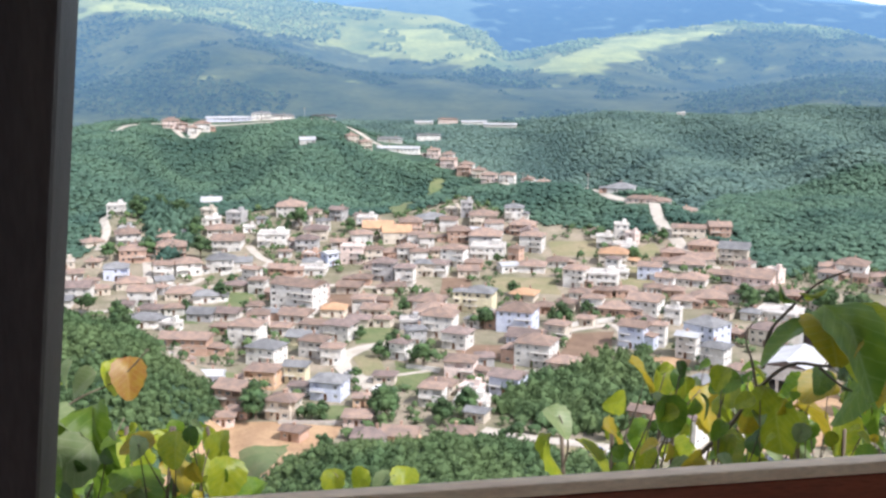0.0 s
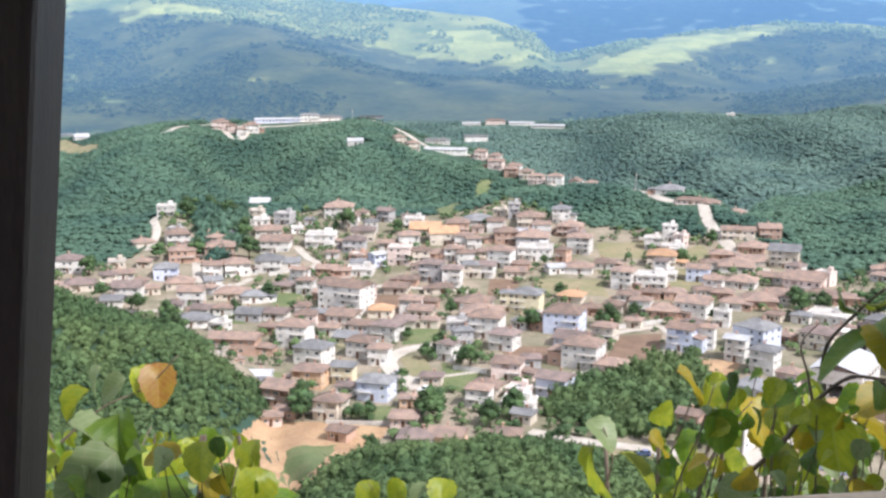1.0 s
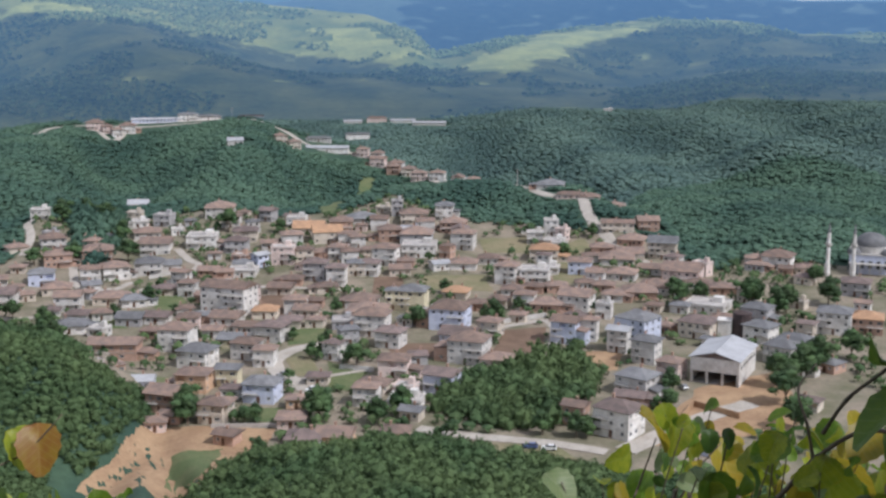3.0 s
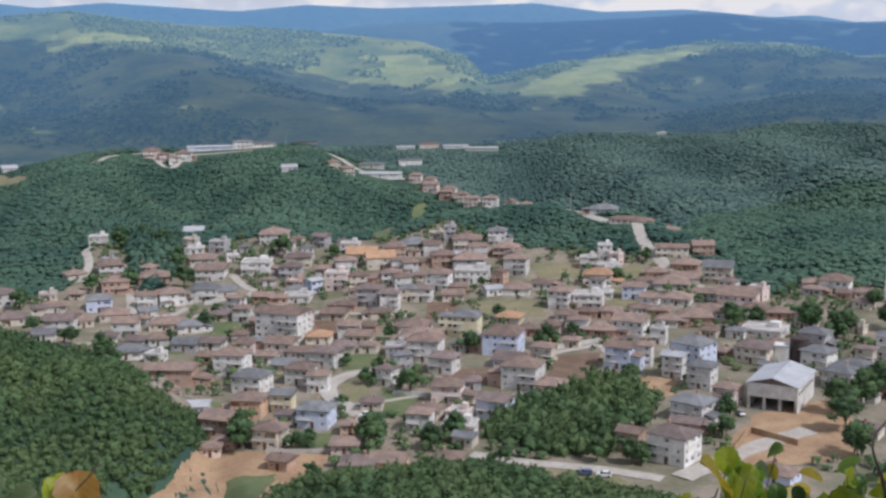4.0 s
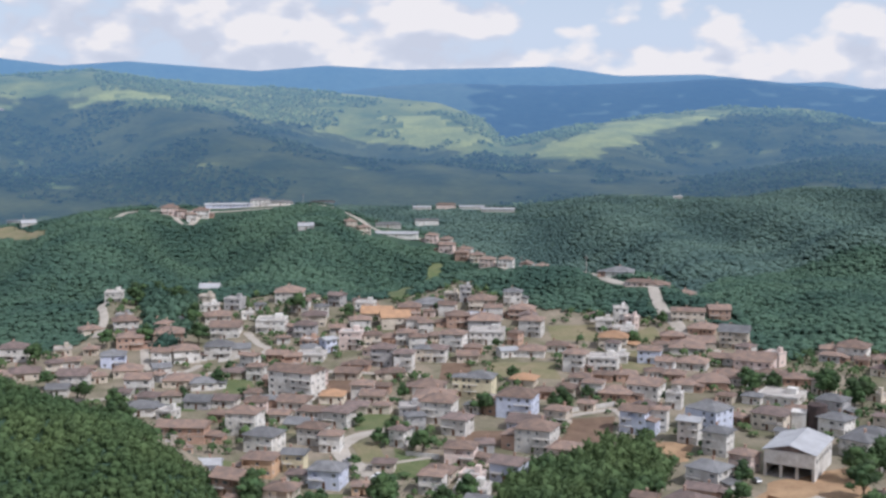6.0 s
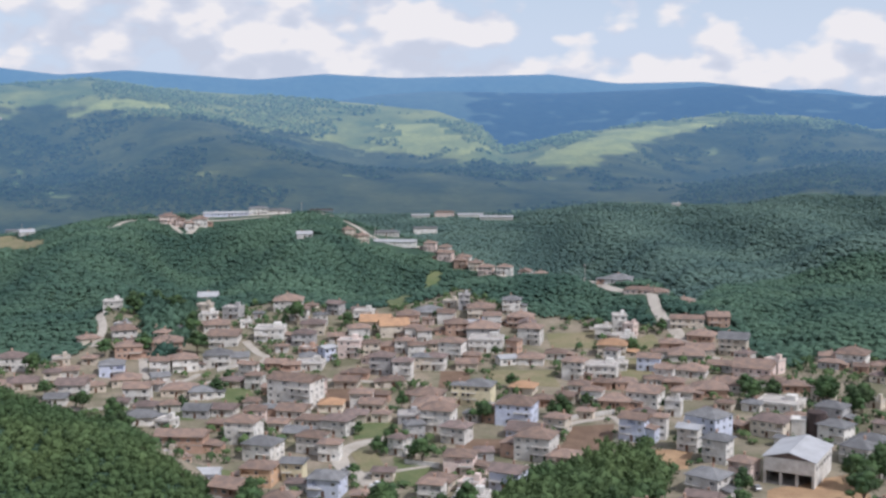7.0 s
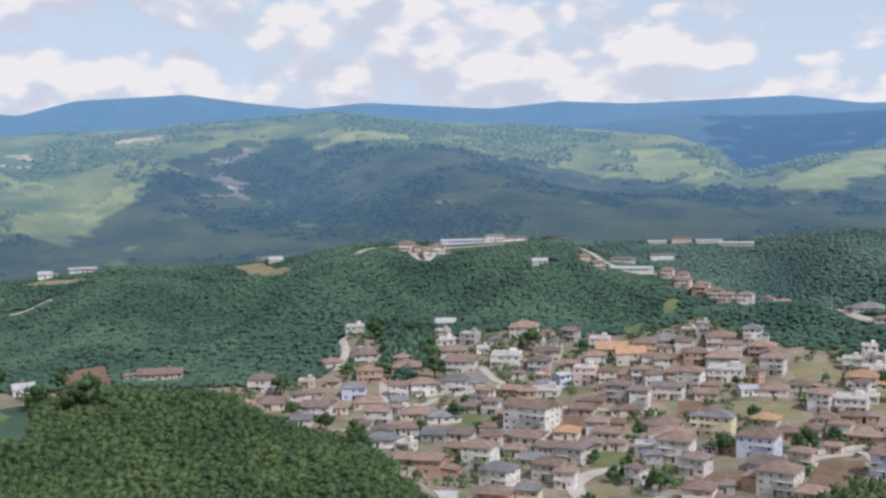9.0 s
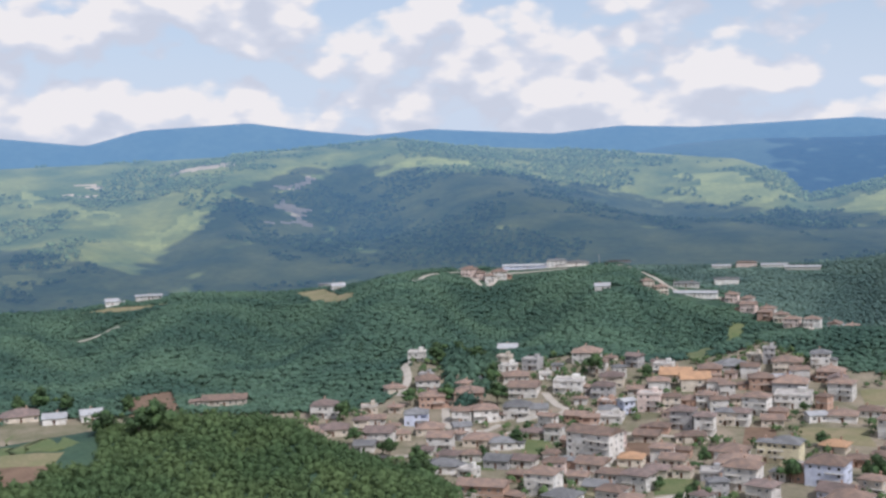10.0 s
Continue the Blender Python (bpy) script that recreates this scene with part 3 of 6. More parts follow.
def smooth_line(points, step=3.0):
    """Catmull-Rom through the corners of a road."""
    p = [Vector(q) for q in points]
    p = [2 * p[0] - p[1]] + p + [2 * p[-1] - p[-2]]
    out = []
    for a, b, c, d in zip(p, p[1:], p[2:], p[3:]):
        n = max(2, int((c - b).length / step))
        for k in range(n):
            t = k / n
            out.append(0.5 * (2 * b + (c - a) * t + (2 * a - 5 * b + 4 * c - d) * t * t + (3 * b - a - 3 * c + d) * t ** 3))
    return out + [p[-2]]


def road(points, width):
    line = smooth_line(points)
    verts, faces = [], []
    for k, p in enumerate(line):
        ROAD_POINTS.append((p.x, p.y, width))
        way = (line[min(k + 1, len(line) - 1)] - line[max(k - 1, 0)]).normalized()
        side = Vector((-way.y, way.x))
        for s in (-0.5, -0.2, 0.2, 0.5):
            q = p + side * width * (s + 0.03 * math.sin(k * 1.7 + s))
            verts.append((q.x, q.y, 0.32 if abs(s) < 0.4 else 0.22))
    verts = np.array(verts)
    verts[:, 2] += height(np.degrees(np.arctan2(verts[:, 0], verts[:, 1])), np.hypot(verts[:, 0], verts[:, 1]))
    for k in range(len(line) - 1):
        for s in range(3):
            a = k * 4 + s
            faces.append((a, a + 1, a + 5, a + 4))
    ob = link_mesh("road", verts, faces, M_ROAD, smooth=True)
    ob.data.flip_normals()
    tagged(ob, "narrow pale concrete village road with worn edges", "road", kind="structure")


def within(corners, x, y):
    """True for the places inside a polygon of the plan."""
    inside = np.zeros(len(x), bool)
    for (ax, ay), (bx, by) in zip(corners, list(corners[1:]) + list(corners[:1])):
        inside ^= ((ay > y) != (by > y)) & (x < (bx - ax) * (y - ay) / ((by - ay) or 1e-9) + ax)
    return inside


FACE_CENTRES = np.empty(len(backdrop.data.polygons) * 3)
backdrop.data.polygons.foreach_get("center", FACE_CENTRES)
FACE_CENTRES = FACE_CENTRES.reshape(-1, 3)
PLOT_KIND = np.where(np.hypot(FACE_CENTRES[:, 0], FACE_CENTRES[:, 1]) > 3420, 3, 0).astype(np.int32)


def far_plot(corners, kind):
    """A meadow (1) or bare (2) patch of the far hills, with a frayed edge."""
    x, y = FACE_CENTRES[:, 0], FACE_CENTRES[:, 1]
    size = 120
    PLOT_KIND[within(corners, x + fbm(x / 70, y / 70, 3, 21) * size, y + fbm(x / 70, y / 70, 3, 31) * size)] = kind
    backdrop.data.polygons.foreach_set("material_index", PLOT_KIND)
    backdrop.data.update()
    FIELDS.append(corners)


def field(corners, material, lift=0.16):
    """A plot laid over the ground between four corners, its edges uneven."""
    a, b, c, d = [Vector(q) for q in corners]
    n = 14
    FIELDS.append(corners)
    u, v = [g.ravel() for g in np.meshgrid(np.arange(n + 1) / n, np.arange(n + 1) / n)]
    px = (a.x * (1 - u) + b.x * u) * (1 - v) + (d.x * (1 - u) + c.x * u) * v
    py = (a.y * (1 - u) + b.y * u) * (1 - v) + (d.y * (1 - u) + c.y * u) * v
    edge = (b - a).length * 0.07
    qx, qy = px + fbm(px / 9 + 3, py / 9, 2, 5) * edge, py + fbm(px / 9, py / 9 + 8, 2, 6) * edge
    rim = (u == 0) | (u == 1) | (v == 0) | (v == 1)
    qz = height(np.degrees(np.arctan2(qx, qy)), np.hypot(qx, qy)) + lift - np.where(rim, 0.12, 0)
    verts, faces = np.stack((qx, qy, qz), -1), []
    for j in range(n):
        for i in range(n):
            k = j * (n + 1) + i
            faces.append((k, k + 1, k + n + 2, k + n + 1))
    ob = link_mesh("field", verts, faces, material, smooth=True)
    if ob.data.polygons[0].normal.z < 0:
        ob.data.flip_normals()
    words = {"ochre_bare_soil": "bare ochre soil plot with tyre-worn ground", "ploughed_brown_soil": "ploughed brown garden plot between houses",
             "dry_green_meadow": "dry yellow-green meadow plot", "green_meadow": "mown green meadow plot"}
    tagged(ob, words[material.name], "field", kind="structure")


def blob_base(level, cut, seed, jag):
    """A lumpy crown: a cut sphere with uneven vertices."""
    bm = bmesh.new()
    bmesh.ops.create_icosphere(bm, subdivisions=level, radius=1.0)
    rng = random.Random(seed)
    bmesh.ops.delete(bm, geom=[f for f in bm.faces if f.calc_center_median().z < cut], context="FACES")
    for v in bm.verts:
        p = v.co.copy()
        v.co = p * (1 + jag * (noise.noise(p * 1.9 + Vector((seed * 3.1, 0, 0))) * 1.3 + rng.uniform(-0.35, 0.35)))
        v.co.z *= 0.9
    bm.verts.index_update()
    bm.verts.ensure_lookup_table()
    v = np.array([tuple(x.co) for x in bm.verts])
    f = np.array([[x.index for x in q.verts] for q in bm.faces])
    bm.free()
    return v, f


def leafy(base, count, size, seed):
    """Adds loose leaf tufts to a crown's skin, for a broken outline."""
    v, f = base
    rng = np.random.RandomState(seed)
    pick = v[rng.randint(0, len(v), count)]
    centre = pick * rng.uniform(0.9, 1.3, (count, 1)) + rng.normal(0, 0.12, (count, 3))
    tri = centre[:, None, :] + rng.normal(0, size, (count, 3, 3))
    n = len(v)
    return np.vstack((v, tri.reshape(-1, 3))), np.vstack((f, n + np.arange(count * 3).reshape(-1, 3)))


def scatter(name, places, radius, bases, material, seed, squash=(0.75, 1.25), sink=0.25, smooth=False):
    """One mesh of many crowns standing on the ground at the given (x, y, z)."""
    rng = np.random.RandomState(seed)
    choice = rng.randint(0, len(bases), len(places))
    all_v, all_f, start = [], [], 0
    for k, (bv, bf) in enumerate(bases):
        at = places[choice == k]
        if not len(at):
            continue
        m = len(at)
        turn = rng.uniform(0, 2 * np.pi, m)
        r = radius * rng.uniform(0.65, 1.3, m)
        tall = r * rng.uniform(*squash, m)
        c, s = np.cos(turn)[:, None], np.sin(turn)[:, None]
        x = (bv[None, :, 0] * c - bv[None, :, 1] * s) * r[:, None] + at[:, 0:1]
        y = (bv[None, :, 0] * s + bv[None, :, 1] * c) * r[:, None] + at[:, 1:2]
        z = (bv[None, :, 2] + 1 - sink) * tall[:, None] + at[:, 2:3]
        all_v.append(np.stack((x, y, z), -1).reshape(-1, 3))
        all_f.append((bf[None] + (np.arange(m) * len(bv))[:, None, None]).reshape(-1, 3) + start)
        start += m * len(bv)
    v, f = np.vstack(all_v), np.vstack(all_f)
    me = bpy.data.meshes.new(name)
    me.vertices.add(len(v))
    me.vertices.foreach_set("co", v.astype(np.float32).ravel())
    me.loops.add(len(f) * 3)
    me.loops.foreach_set("vertex_index", f.astype(np.int32).ravel())
    me.polygons.add(len(f))
    me.polygons.foreach_set("loop_start", np.arange(0, len(f) * 3, 3, dtype=np.int32))
    me.polygons.foreach_set("loop_total", np.full(len(f), 3, dtype=np.int32))
    me.polygons.foreach_set("use_smooth", np.full(len(f), smooth))
    me.update(calc_edges=True)
    me.materials.append(material)
    return new(name, me)


def jittered(az0, az1, d0, d1, step, seed):
    """Evenly loose places over a sector of the plan."""
    rng = np.random.RandomState(seed)
    x0, x1 = sorted((d1 * math.sin(radians(az0)), d1 * math.sin(radians(az1))))
    gx, gy = np.meshgrid(np.arange(min(x0, 0), max(x1, 0), step), np.arange(d0 * 0.6, d1, step))
    gx = (gx + rng.uniform(-0.42, 0.42, gx.shape) * step).ravel()
    gy = (gy + rng.uniform(-0.42, 0.42, gy.shape) * step).ravel()
    az, d = np.degrees(np.arctan2(gx, gy)), np.hypot(gx, gy)
    ok = (az > az0) & (az < az1) & (d > d0) & (d < d1)
    return gx[ok], gy[ok], az[ok], d[ok]


def free_of(x, y, pad):
    """True where no house, road or plot stands."""
    ok = np.ones(len(x), bool)
    for hx, hy, w, _ in HOUSES:
        ok &= (x - hx) ** 2 + (y - hy) ** 2 > (w * 0.62 + pad) ** 2
    for rx, ry, w in ROAD_POINTS:
        ok &= (x - rx) ** 2 + (y - ry) ** 2 > (w * 0.5 + pad) ** 2
    for corners in FIELDS:
        ok &= ~within(corners, x, y)
    return ok


def along(layer, az, column=0):
    return np.interp(az, GRID_AZ, layer[column])


TREE_KINDS = []


def tree_kind(seed):
    """A broadleaf tree, ten metres tall: tapered trunk, limbs, a crown of leaf clumps."""
    rng = random.Random(seed)
    root = new("tree")
    bm = bmesh.new()

    def limb(a, b, r0, r1):
        m = look(a, b) @ pose(0, 0, -(Vector(b) - Vector(a)).length / 2, 180, 0, 0)
        bmesh.ops.create_cone(bm, cap_ends=True, segments=7, radius1=r0, radius2=r1, depth=(Vector(b) - Vector(a)).length, matrix=m)

    limb((0, 0, -0.6), (0.1, 0, 3.2), 0.3, 0.2)
    tips = []
    for k in range(6):
        a = k * 1.05 + rng.uniform(-0.3, 0.3)
        tip = (math.cos(a) * rng.uniform(1.2, 2.2), math.sin(a) * rng.uniform(1.2, 2.2), rng.uniform(4.8, 7.5))
        limb((0.1, 0, rng.uniform(2.2, 3.2)), tip, 0.13, 0.05)
        tips.append(tip)
    me = bpy.data.meshes.new("trunk")
    bm.to_mesh(me)
    bm.free()
    me.materials.append(M_BARK)
    new("trunk", me).parent = root
    nrng = np.random.RandomState(seed)
    centres = [(*t,) for t in tips] + [(rng.gauss(0, 1.5), rng.gauss(0, 1.5), rng.uniform(3.2, 8.8)) for _ in range(12)] + [(0, 0, 8.8)]
    base = [leafy(blob_base(1, -2, seed * 7 + k, 0.3), 70, 0.16, seed * 5 + k) for k in range(3)]
    crown = scatter("crown", np.array(centres) - np.array([0, 0, 1.2]), 1.55, base, M_CANOPY_TREE, seed, (0.7, 1.0), 0.0)
    crown.parent = root
    tagged(root, "broadleaf tree with a dense dark green crown", "tree", "trees of the town")
    return root


def tree(x, y, tall):
    k = len(TREE_KINDS)
    if k < 4:
        root = tree_kind(20 + k)
        TREE_KINDS.append(root)
    else:
        root = copy_thing(TREE_KINDS[k % 4], Matrix.Identity(4))
        TREE_KINDS.append(root)
    s = tall / 10.0
    root.matrix_basis = pose(x, y, ground_z(x, y), 0, 0, (k * 67) % 360) @ Matrix.Diagonal((s * 1.1, s * 1.1, s, 1))


TONGUE = [(-152, 640), (-124, 645), (-117, 605), (-113, 550), (-119, 536), (-131, 565), (-141, 600)]
GROVE = [(22, 342), (25, 361), (41, 378), (58, 393), (77, 402), (80, 376), (70, 353), (56, 323), (43, 321), (31, 332)]


# ---------------- landmark buildings ----------------
def open_hall(x, y, turn):
    """Large hall with three open bays at the front, gable roof of pale sheet."""
    w, d, h, rise, bay = 15.6, 23.0, 8.6, 2.3, 4.2
    root = new("hall")
    root.location, root.rotation_euler = (x, y, ground_z(x, y)), (0, 0, radians(turn))
    tagged(root, "large grey hall with pale gable roof and open bays", "hall")
    HOUSES.append((x, y + 8, 24, h))
    t = 0.35
    part("side_wall", *box(w / 2 - t, w / 2, t, d, -1.5, h), WALL["white"], root)
    part("side_wall", *box(-w / 2, -w / 2 + t, t, d, -1.5, h), WALL["white"], root)
    part("back_wall", *box(-w / 2 + t, w / 2 - t, d - t, d, -1.5, h), WALL["white"], root)
    part("front_wall", *box(-w / 2, w / 2, 0, t, bay, h), WALL["white"], root, "pale grey rendered front above the bays")
    for k in range(4):
        px = -w / 2 + 0.4 + (w - 0.8) * k / 3
        part("pillar", *box(px - 0.4, px + 0.4, 0.0, 0.7, -1.5, bay), M_CONCRETE, root)
    part("inner_floor", *box(-w / 2 + t, w / 2 - t, 0.7, d - t, -1.5, 0.1), M_CONCRETE, root)
    part("ceiling_slab", *box(-w / 2 + t, w / 2 - t, t, d - t, bay + 0.2, bay + 0.5), M_CONCRETE, root)
    o = 0.6
    v = [(-w / 2 - o, -o, h), (0, -o, h + rise), (w / 2 + o, -o, h), (-w / 2 - o, d + o, h), (0, d + o, h + rise), (w / 2 + o, d + o, h)]
    v += [(a, b, c - 0.2) for a, b, c in v]
    f = [(0, 1, 4, 3), (1, 2, 5, 4), (6, 9, 10, 7), (7, 10, 11, 8), (0, 6, 7, 1), (1, 7, 8, 2), (3, 4, 10, 9), (4, 5, 11, 10), (0, 3, 9, 6), (2, 8, 11, 5)]
    part("roof", v, f, ROOF["metal"], root, "pale sheet roof")
    # shade under the roof edge is put into the gable's dark colour
    part("gable", [(-w / 2, 0.15, h), (w / 2, 0.15, h), (0, 0.15, h + rise - 0.25)], [(0, 1, 2)], ROOF["dark"], root, "gable infill with its shade painted dark")
    for k in range(6):
        yy = 2 + k * 3.5
        part("window", *box(w / 2 - 0.05, w / 2 + 0.02, yy, yy + 1.6, 5.4, 6.8), M_GLASS, root)


def silo(x, y, turn):
    root = new("storage_tower")
    root.location, root.rotation_euler = (x, y, ground_z(x, y)), (0, 0, radians(turn))
    tagged(root, "dark brown sheet-clad storage tower beside a white block", "tower")
    HOUSES.append((x, y, 12, 12))
    v, f = [], []
    n = 16
    for z, r in ((-1, 3.4), (8.6, 3.4), (8.9, 3.55), (9.1, 3.2), (9.8, 0.4)):
        v += [(r * math.cos(2 * math.pi * k / n), r * math.sin(2 * math.pi * k / n), z) for k in range(n)]
    for j in range(4):
        f += [(j * n + k, j * n + (k + 1) % n, (j + 1) * n + (k + 1) % n, (j + 1) * n + k) for k in range(n)]
    f.append(tuple(range(4 * n, 5 * n)))
    part("cylinder", v, f, M_TOWER, root)
    part("block", *join(box(-8.5, -3.6, -2.5, 2.5, -1.5, 6.0), box(-8.8, -3.5, -2.8, 2.8, 6.0, 6.3)), WALL["white"], root)


def turned(profile, n=20):
    """A solid turned on the z axis from (radius, height) pairs."""
    v, f = [], []
    for r, z in profile:
        v += [(r * math.cos(2 * math.pi * k / n), r * math.sin(2 * math.pi * k / n), z) for k in range(n)]
    for j in range(len(profile) - 1):
        f += [(j * n + k, j * n + (k + 1) % n, (j + 1) * n + (k + 1) % n, (j + 1) * n + k) for k in range(n)]
    return v, f


def minaret(x, y, tall):
    root = new("minaret")
    root.location = (x, y, ground_z(x, y))
    tagged(root, "slender white stone minaret with pointed lead cap", "minaret", "minarets of the mosque")
    s = tall / 26
    part("shaft", *turned([(1.2, -1), (1.2, 5), (0.85, 6), (0.8, 15 * s), (0.72, 21 * s)], 14), WALL["white"], root, smooth=True)
    part("gallery", *turned([(0.8, 15 * s - 0.8), (1.4, 15 * s), (1.4, 15 * s + 1.0), (1.25, 15 * s + 1.0), (1.25, 15 * s + 0.1)], 14), M_CONCRETE, root)
    part("cap", *turned([(0.9, 21 * s), (0.75, 21.4 * s), (0.12, 25.4 * s), (0.03, 26 * s)], 14), ROOF["slate"], root, smooth=True)


def mosque(x, y, turn):
    root = new("mosque")
    root.location, root.rotation_euler = (x, y, ground_z(x, y)), (0, 0, radians(turn))
    tagged(root, "pale stone mosque with a grey lead dome", "mosque")
    HOUSES.append((x, y, 22, 12))
    part("hall", *box(-9, 9, -9, 9, -1.5, 8), WALL["blue"], root)
    part("cornice", *box(-9.3, 9.3, -9.3, 9.3, 8, 8.4), M_CONCRETE, root)
    part("drum", *turned([(7.2, 8.4), (7.2, 11), (7.5, 11.1), (7.5, 11.4)], 24), WALL["white"], root)
    part("dome", *turned([(7.3 * math.cos(a), 11.4 + 5.6 * math.sin(a)) for a in [k * math.pi / 20 for k in range(11)]], 28), ROOF["slate"], root, "grey lead dome", True)
    for sx in (-7, 7):
        part("half_dome", *turned([(3.0 * math.cos(a), 8.4 + 2.6 * math.sin(a)) for a in [k * math.pi / 16 for k in range(9)]], 18), ROOF["slate"], root, smooth=True).location = (sx, -6.5, 0)
    for k in range(5):
        part("window", *box(-7.6 + k * 3.4, -6.0 + k * 3.4, -9.06, -9.0, 2, 5.5), M_GLASS, root)
    part("porch", *join(box(-9, 9, -12.5, -9.3, 4.2, 4.6), *[box(-8.8 + k * 4.3, -8.4 + k * 4.3, -12.4, -12.0, -1, 4.2) for k in range(5)]), M_CONCRETE, root)


open_hall(112.0, 360.5, -31)
silo(139.0, 417.0, -20)
minaret(206.0, 506.5, 24)
minaret(218.0, 507.5, 23)
mosque(230.0, 517.0, -24)


def low_wall(a, b, tall, thick, material, label):
    """A free-standing wall between two places, its top following the ground."""
    way = Vector(b) - Vector(a)
    n = max(2, int(way.length / 4))
    side = Vector((-way.y, way.x)).normalized() * thick / 2
    v, f = [], []
    for k in range(n + 1):
        q = Vector(a) + way * k / n
        z = ground_z(q.x, q.y)
        v += [(q.x - side.x, q.y - side.y, z - 0.5), (q.x + side.x, q.y + side.y, z - 0.5), (q.x + side.x, q.y + side.y, z + tall), (q.x - side.x, q.y - side.y, z + tall)]
    for k in range(n):
        f += [tuple(k * 4 + i for i in (p, q, q + 4, p + 4)) for p, q in ((0, 1), (1, 2), (2, 3))] + [(k * 4 + 3, k * 4, k * 4 + 4, k * 4 + 7)]
    f += [(3, 2, 1, 0), tuple(n * 4 + i for i in (0, 1, 2, 3))]
    tagged(link_mesh("garden_wall", v, f, material), label, "wall", "garden walls")


CAR_WHITE = mat("white_car_paint", (0.75, 0.75, 0.75), (0.7, 0.7, 0.7), 2, 0.3, spec=0.5)
CAR_BLUE = mat("blue_car_paint", (0.08, 0.12, 0.28), (0.07, 0.1, 0.24), 2, 0.3, spec=0.5)
CAR_GREY = mat("grey_car_paint", (0.25, 0.25, 0.26), (0.22, 0.22, 0.23), 2, 0.3, spec=0.5)
M_TYRE = mat("tyre_rubber", (0.02, 0.02, 0.02), (0.03, 0.03, 0.03), 1, 0.9)


def swept(profile, x0, x1):
    """A side outline (y, z) carried across from x0 to x1."""
    n = len(profile)
    v = [(x, y, z) for x in (x0, x1) for y, z in profile]
    f = [tuple(range(n))[::-1], tuple(range(n, 2 * n))] + [(k, (k + 1) % n, n + (k + 1) % n, n + k) for k in range(n)]
    return v, f


def car(x, y, turn, paint):
    """A parked hatchback: body, glazed cabin, four wheels."""
    root = new("car")
    root.location, root.rotation_euler = (x, y, ground_z(x, y) + 0.3), (0, 0, radians(turn))
    words = {"white_car_paint": "white", "blue_car_paint": "dark blue", "grey_car_paint": "grey"}[paint.name]
    tagged(root, f"{words} hatchback car parked beside the lane", "car", "parked cars")
    part("body", *swept([(-2.0, 0.25), (2.0, 0.25), (2.05, 0.6), (1.9, 0.85), (1.0, 0.95), (-1.85, 0.98), (-2.05, 0.7)], -0.84, 0.84), paint, root)
    part("cabin", *swept([(0.98, 0.95), (0.35, 1.38), (-1.3, 1.42), (-1.82, 0.98)], -0.74, 0.74), M_GLASS, root, "dark tinted windows")
    part("roof", *swept([(0.32, 1.38), (0.2, 1.45), (-1.2, 1.48), (-1.32, 1.42)], -0.72, 0.72), paint, root)
    for sx in (-0.84, 0.84):
        for sy in (-1.25, 1.25):
            v, f = turned([(0.0, -0.1), (0.31, -0.1), (0.31, 0.1), (0.0, 0.1)], 14)
            wheel = part("wheel", v, f, M_TYRE, root)
            wheel.location, wheel.rotation_euler = (sx, sy, 0.31), (0, radians(90), 0)
            rim = part("rim", *turned([(0.19, -0.115), (0.19, 0.115)], 12), M_RAIL, wheel)


def mast(x, y):
    root = new("utility_pole")
    root.location = (x, y, ground_z(x, y))
    tagged(root, "thin grey concrete utility pole with a crossarm", "pole", "utility poles")
    part("shaft", *turned([(0.22, -0.8), (0.14, 10.0), (0.02, 10.05)], 8), M_CONCRETE, root)
    part("crossarm", *box(-1.1, 1.1, -0.07, 0.07, 9.2, 9.36), M_DOOR, root)
    for k in (-1.0, 0.0, 1.0):
        part("insulator", *turned([(0.05, 9.36), (0.09, 9.45), (0.04, 9.6)], 8), M_RAIL, root).location = (k, 0, 0)

# ---------------- the town: house(x, y, width, depth, storeys, wall, roof, turn) ----------------
house(-180.4, 524.2, 11.6, 10.5, 2, "white", "dark", 9)
house(-166.7, 495.7, 12.7, 11.4, 1, "cream", "dark", 14)
house(-142.3, 483.2, 11.4, 10.3, 2, "white", "dark", 1)
house(-176.4, 489.7, 12.2, 11.0, 1, "grey", "red", 20)
house(-136.1, 492.0, 8.2, 7.4, 1, "cream", "red", 25)
house(-145.4, 471.8, 7.9, 7.2, 1, "white", "slate", 7)
house(-135.2, 518.0, 10.4, 9.4, 2, "blue", "slate", 10)
house(-143.6, 574.1, 11.4, 10.3, 2, "white", "red", 19)
house(-135.1, 548.7, 12.0, 10.8, 2, "brick", "red", 9)
house(-161.5, 624.2, 8.8, 7.9, 2, "white", "flat", 5)
house(-159.9, 571.0, 9.0, 8.1, 1, "cream", "red", 31)
house(-119.8, 557.7, 13.6, 12.3, 2, "brick", "red", 12)
house(-115.5, 523.9, 8.4, 7.5, 2, "white", "red", 2)
house(-106.6, 529.2, 11.3, 10.2, 2, "white", "red", 21)
house(-125.3, 503.3, 11.6, 10.4, 1, "cream", "red", 9)
house(-114.2, 475.5, 10.1, 9.1, 2, "white", "red", 2)
house(-106.7, 457.4, 8.9, 8.0, 1, "white", "dark", -7)
house(-105.8, 442.0, 10.9, 9.8, 1, "white", "slate", 3)
house(-99.7, 485.6, 12.5, 11.3, 1, "cream", "red", -3)
house(-89.5, 480.5, 9.5, 8.6, 1, "white", "slate", 6)
house(-85.7, 451.5, 9.7, 8.7, 1, "grey", "slate", -9)
house(-75.8, 452.8, 8.7, 7.8, 1, "white", "dark", -10)
house(-111.0, 617.0, 9.7, 8.7, 1, "white", "flat", 5)
house(-103.3, 597.0, 12.6, 11.3, 1, "white", "red", 10)
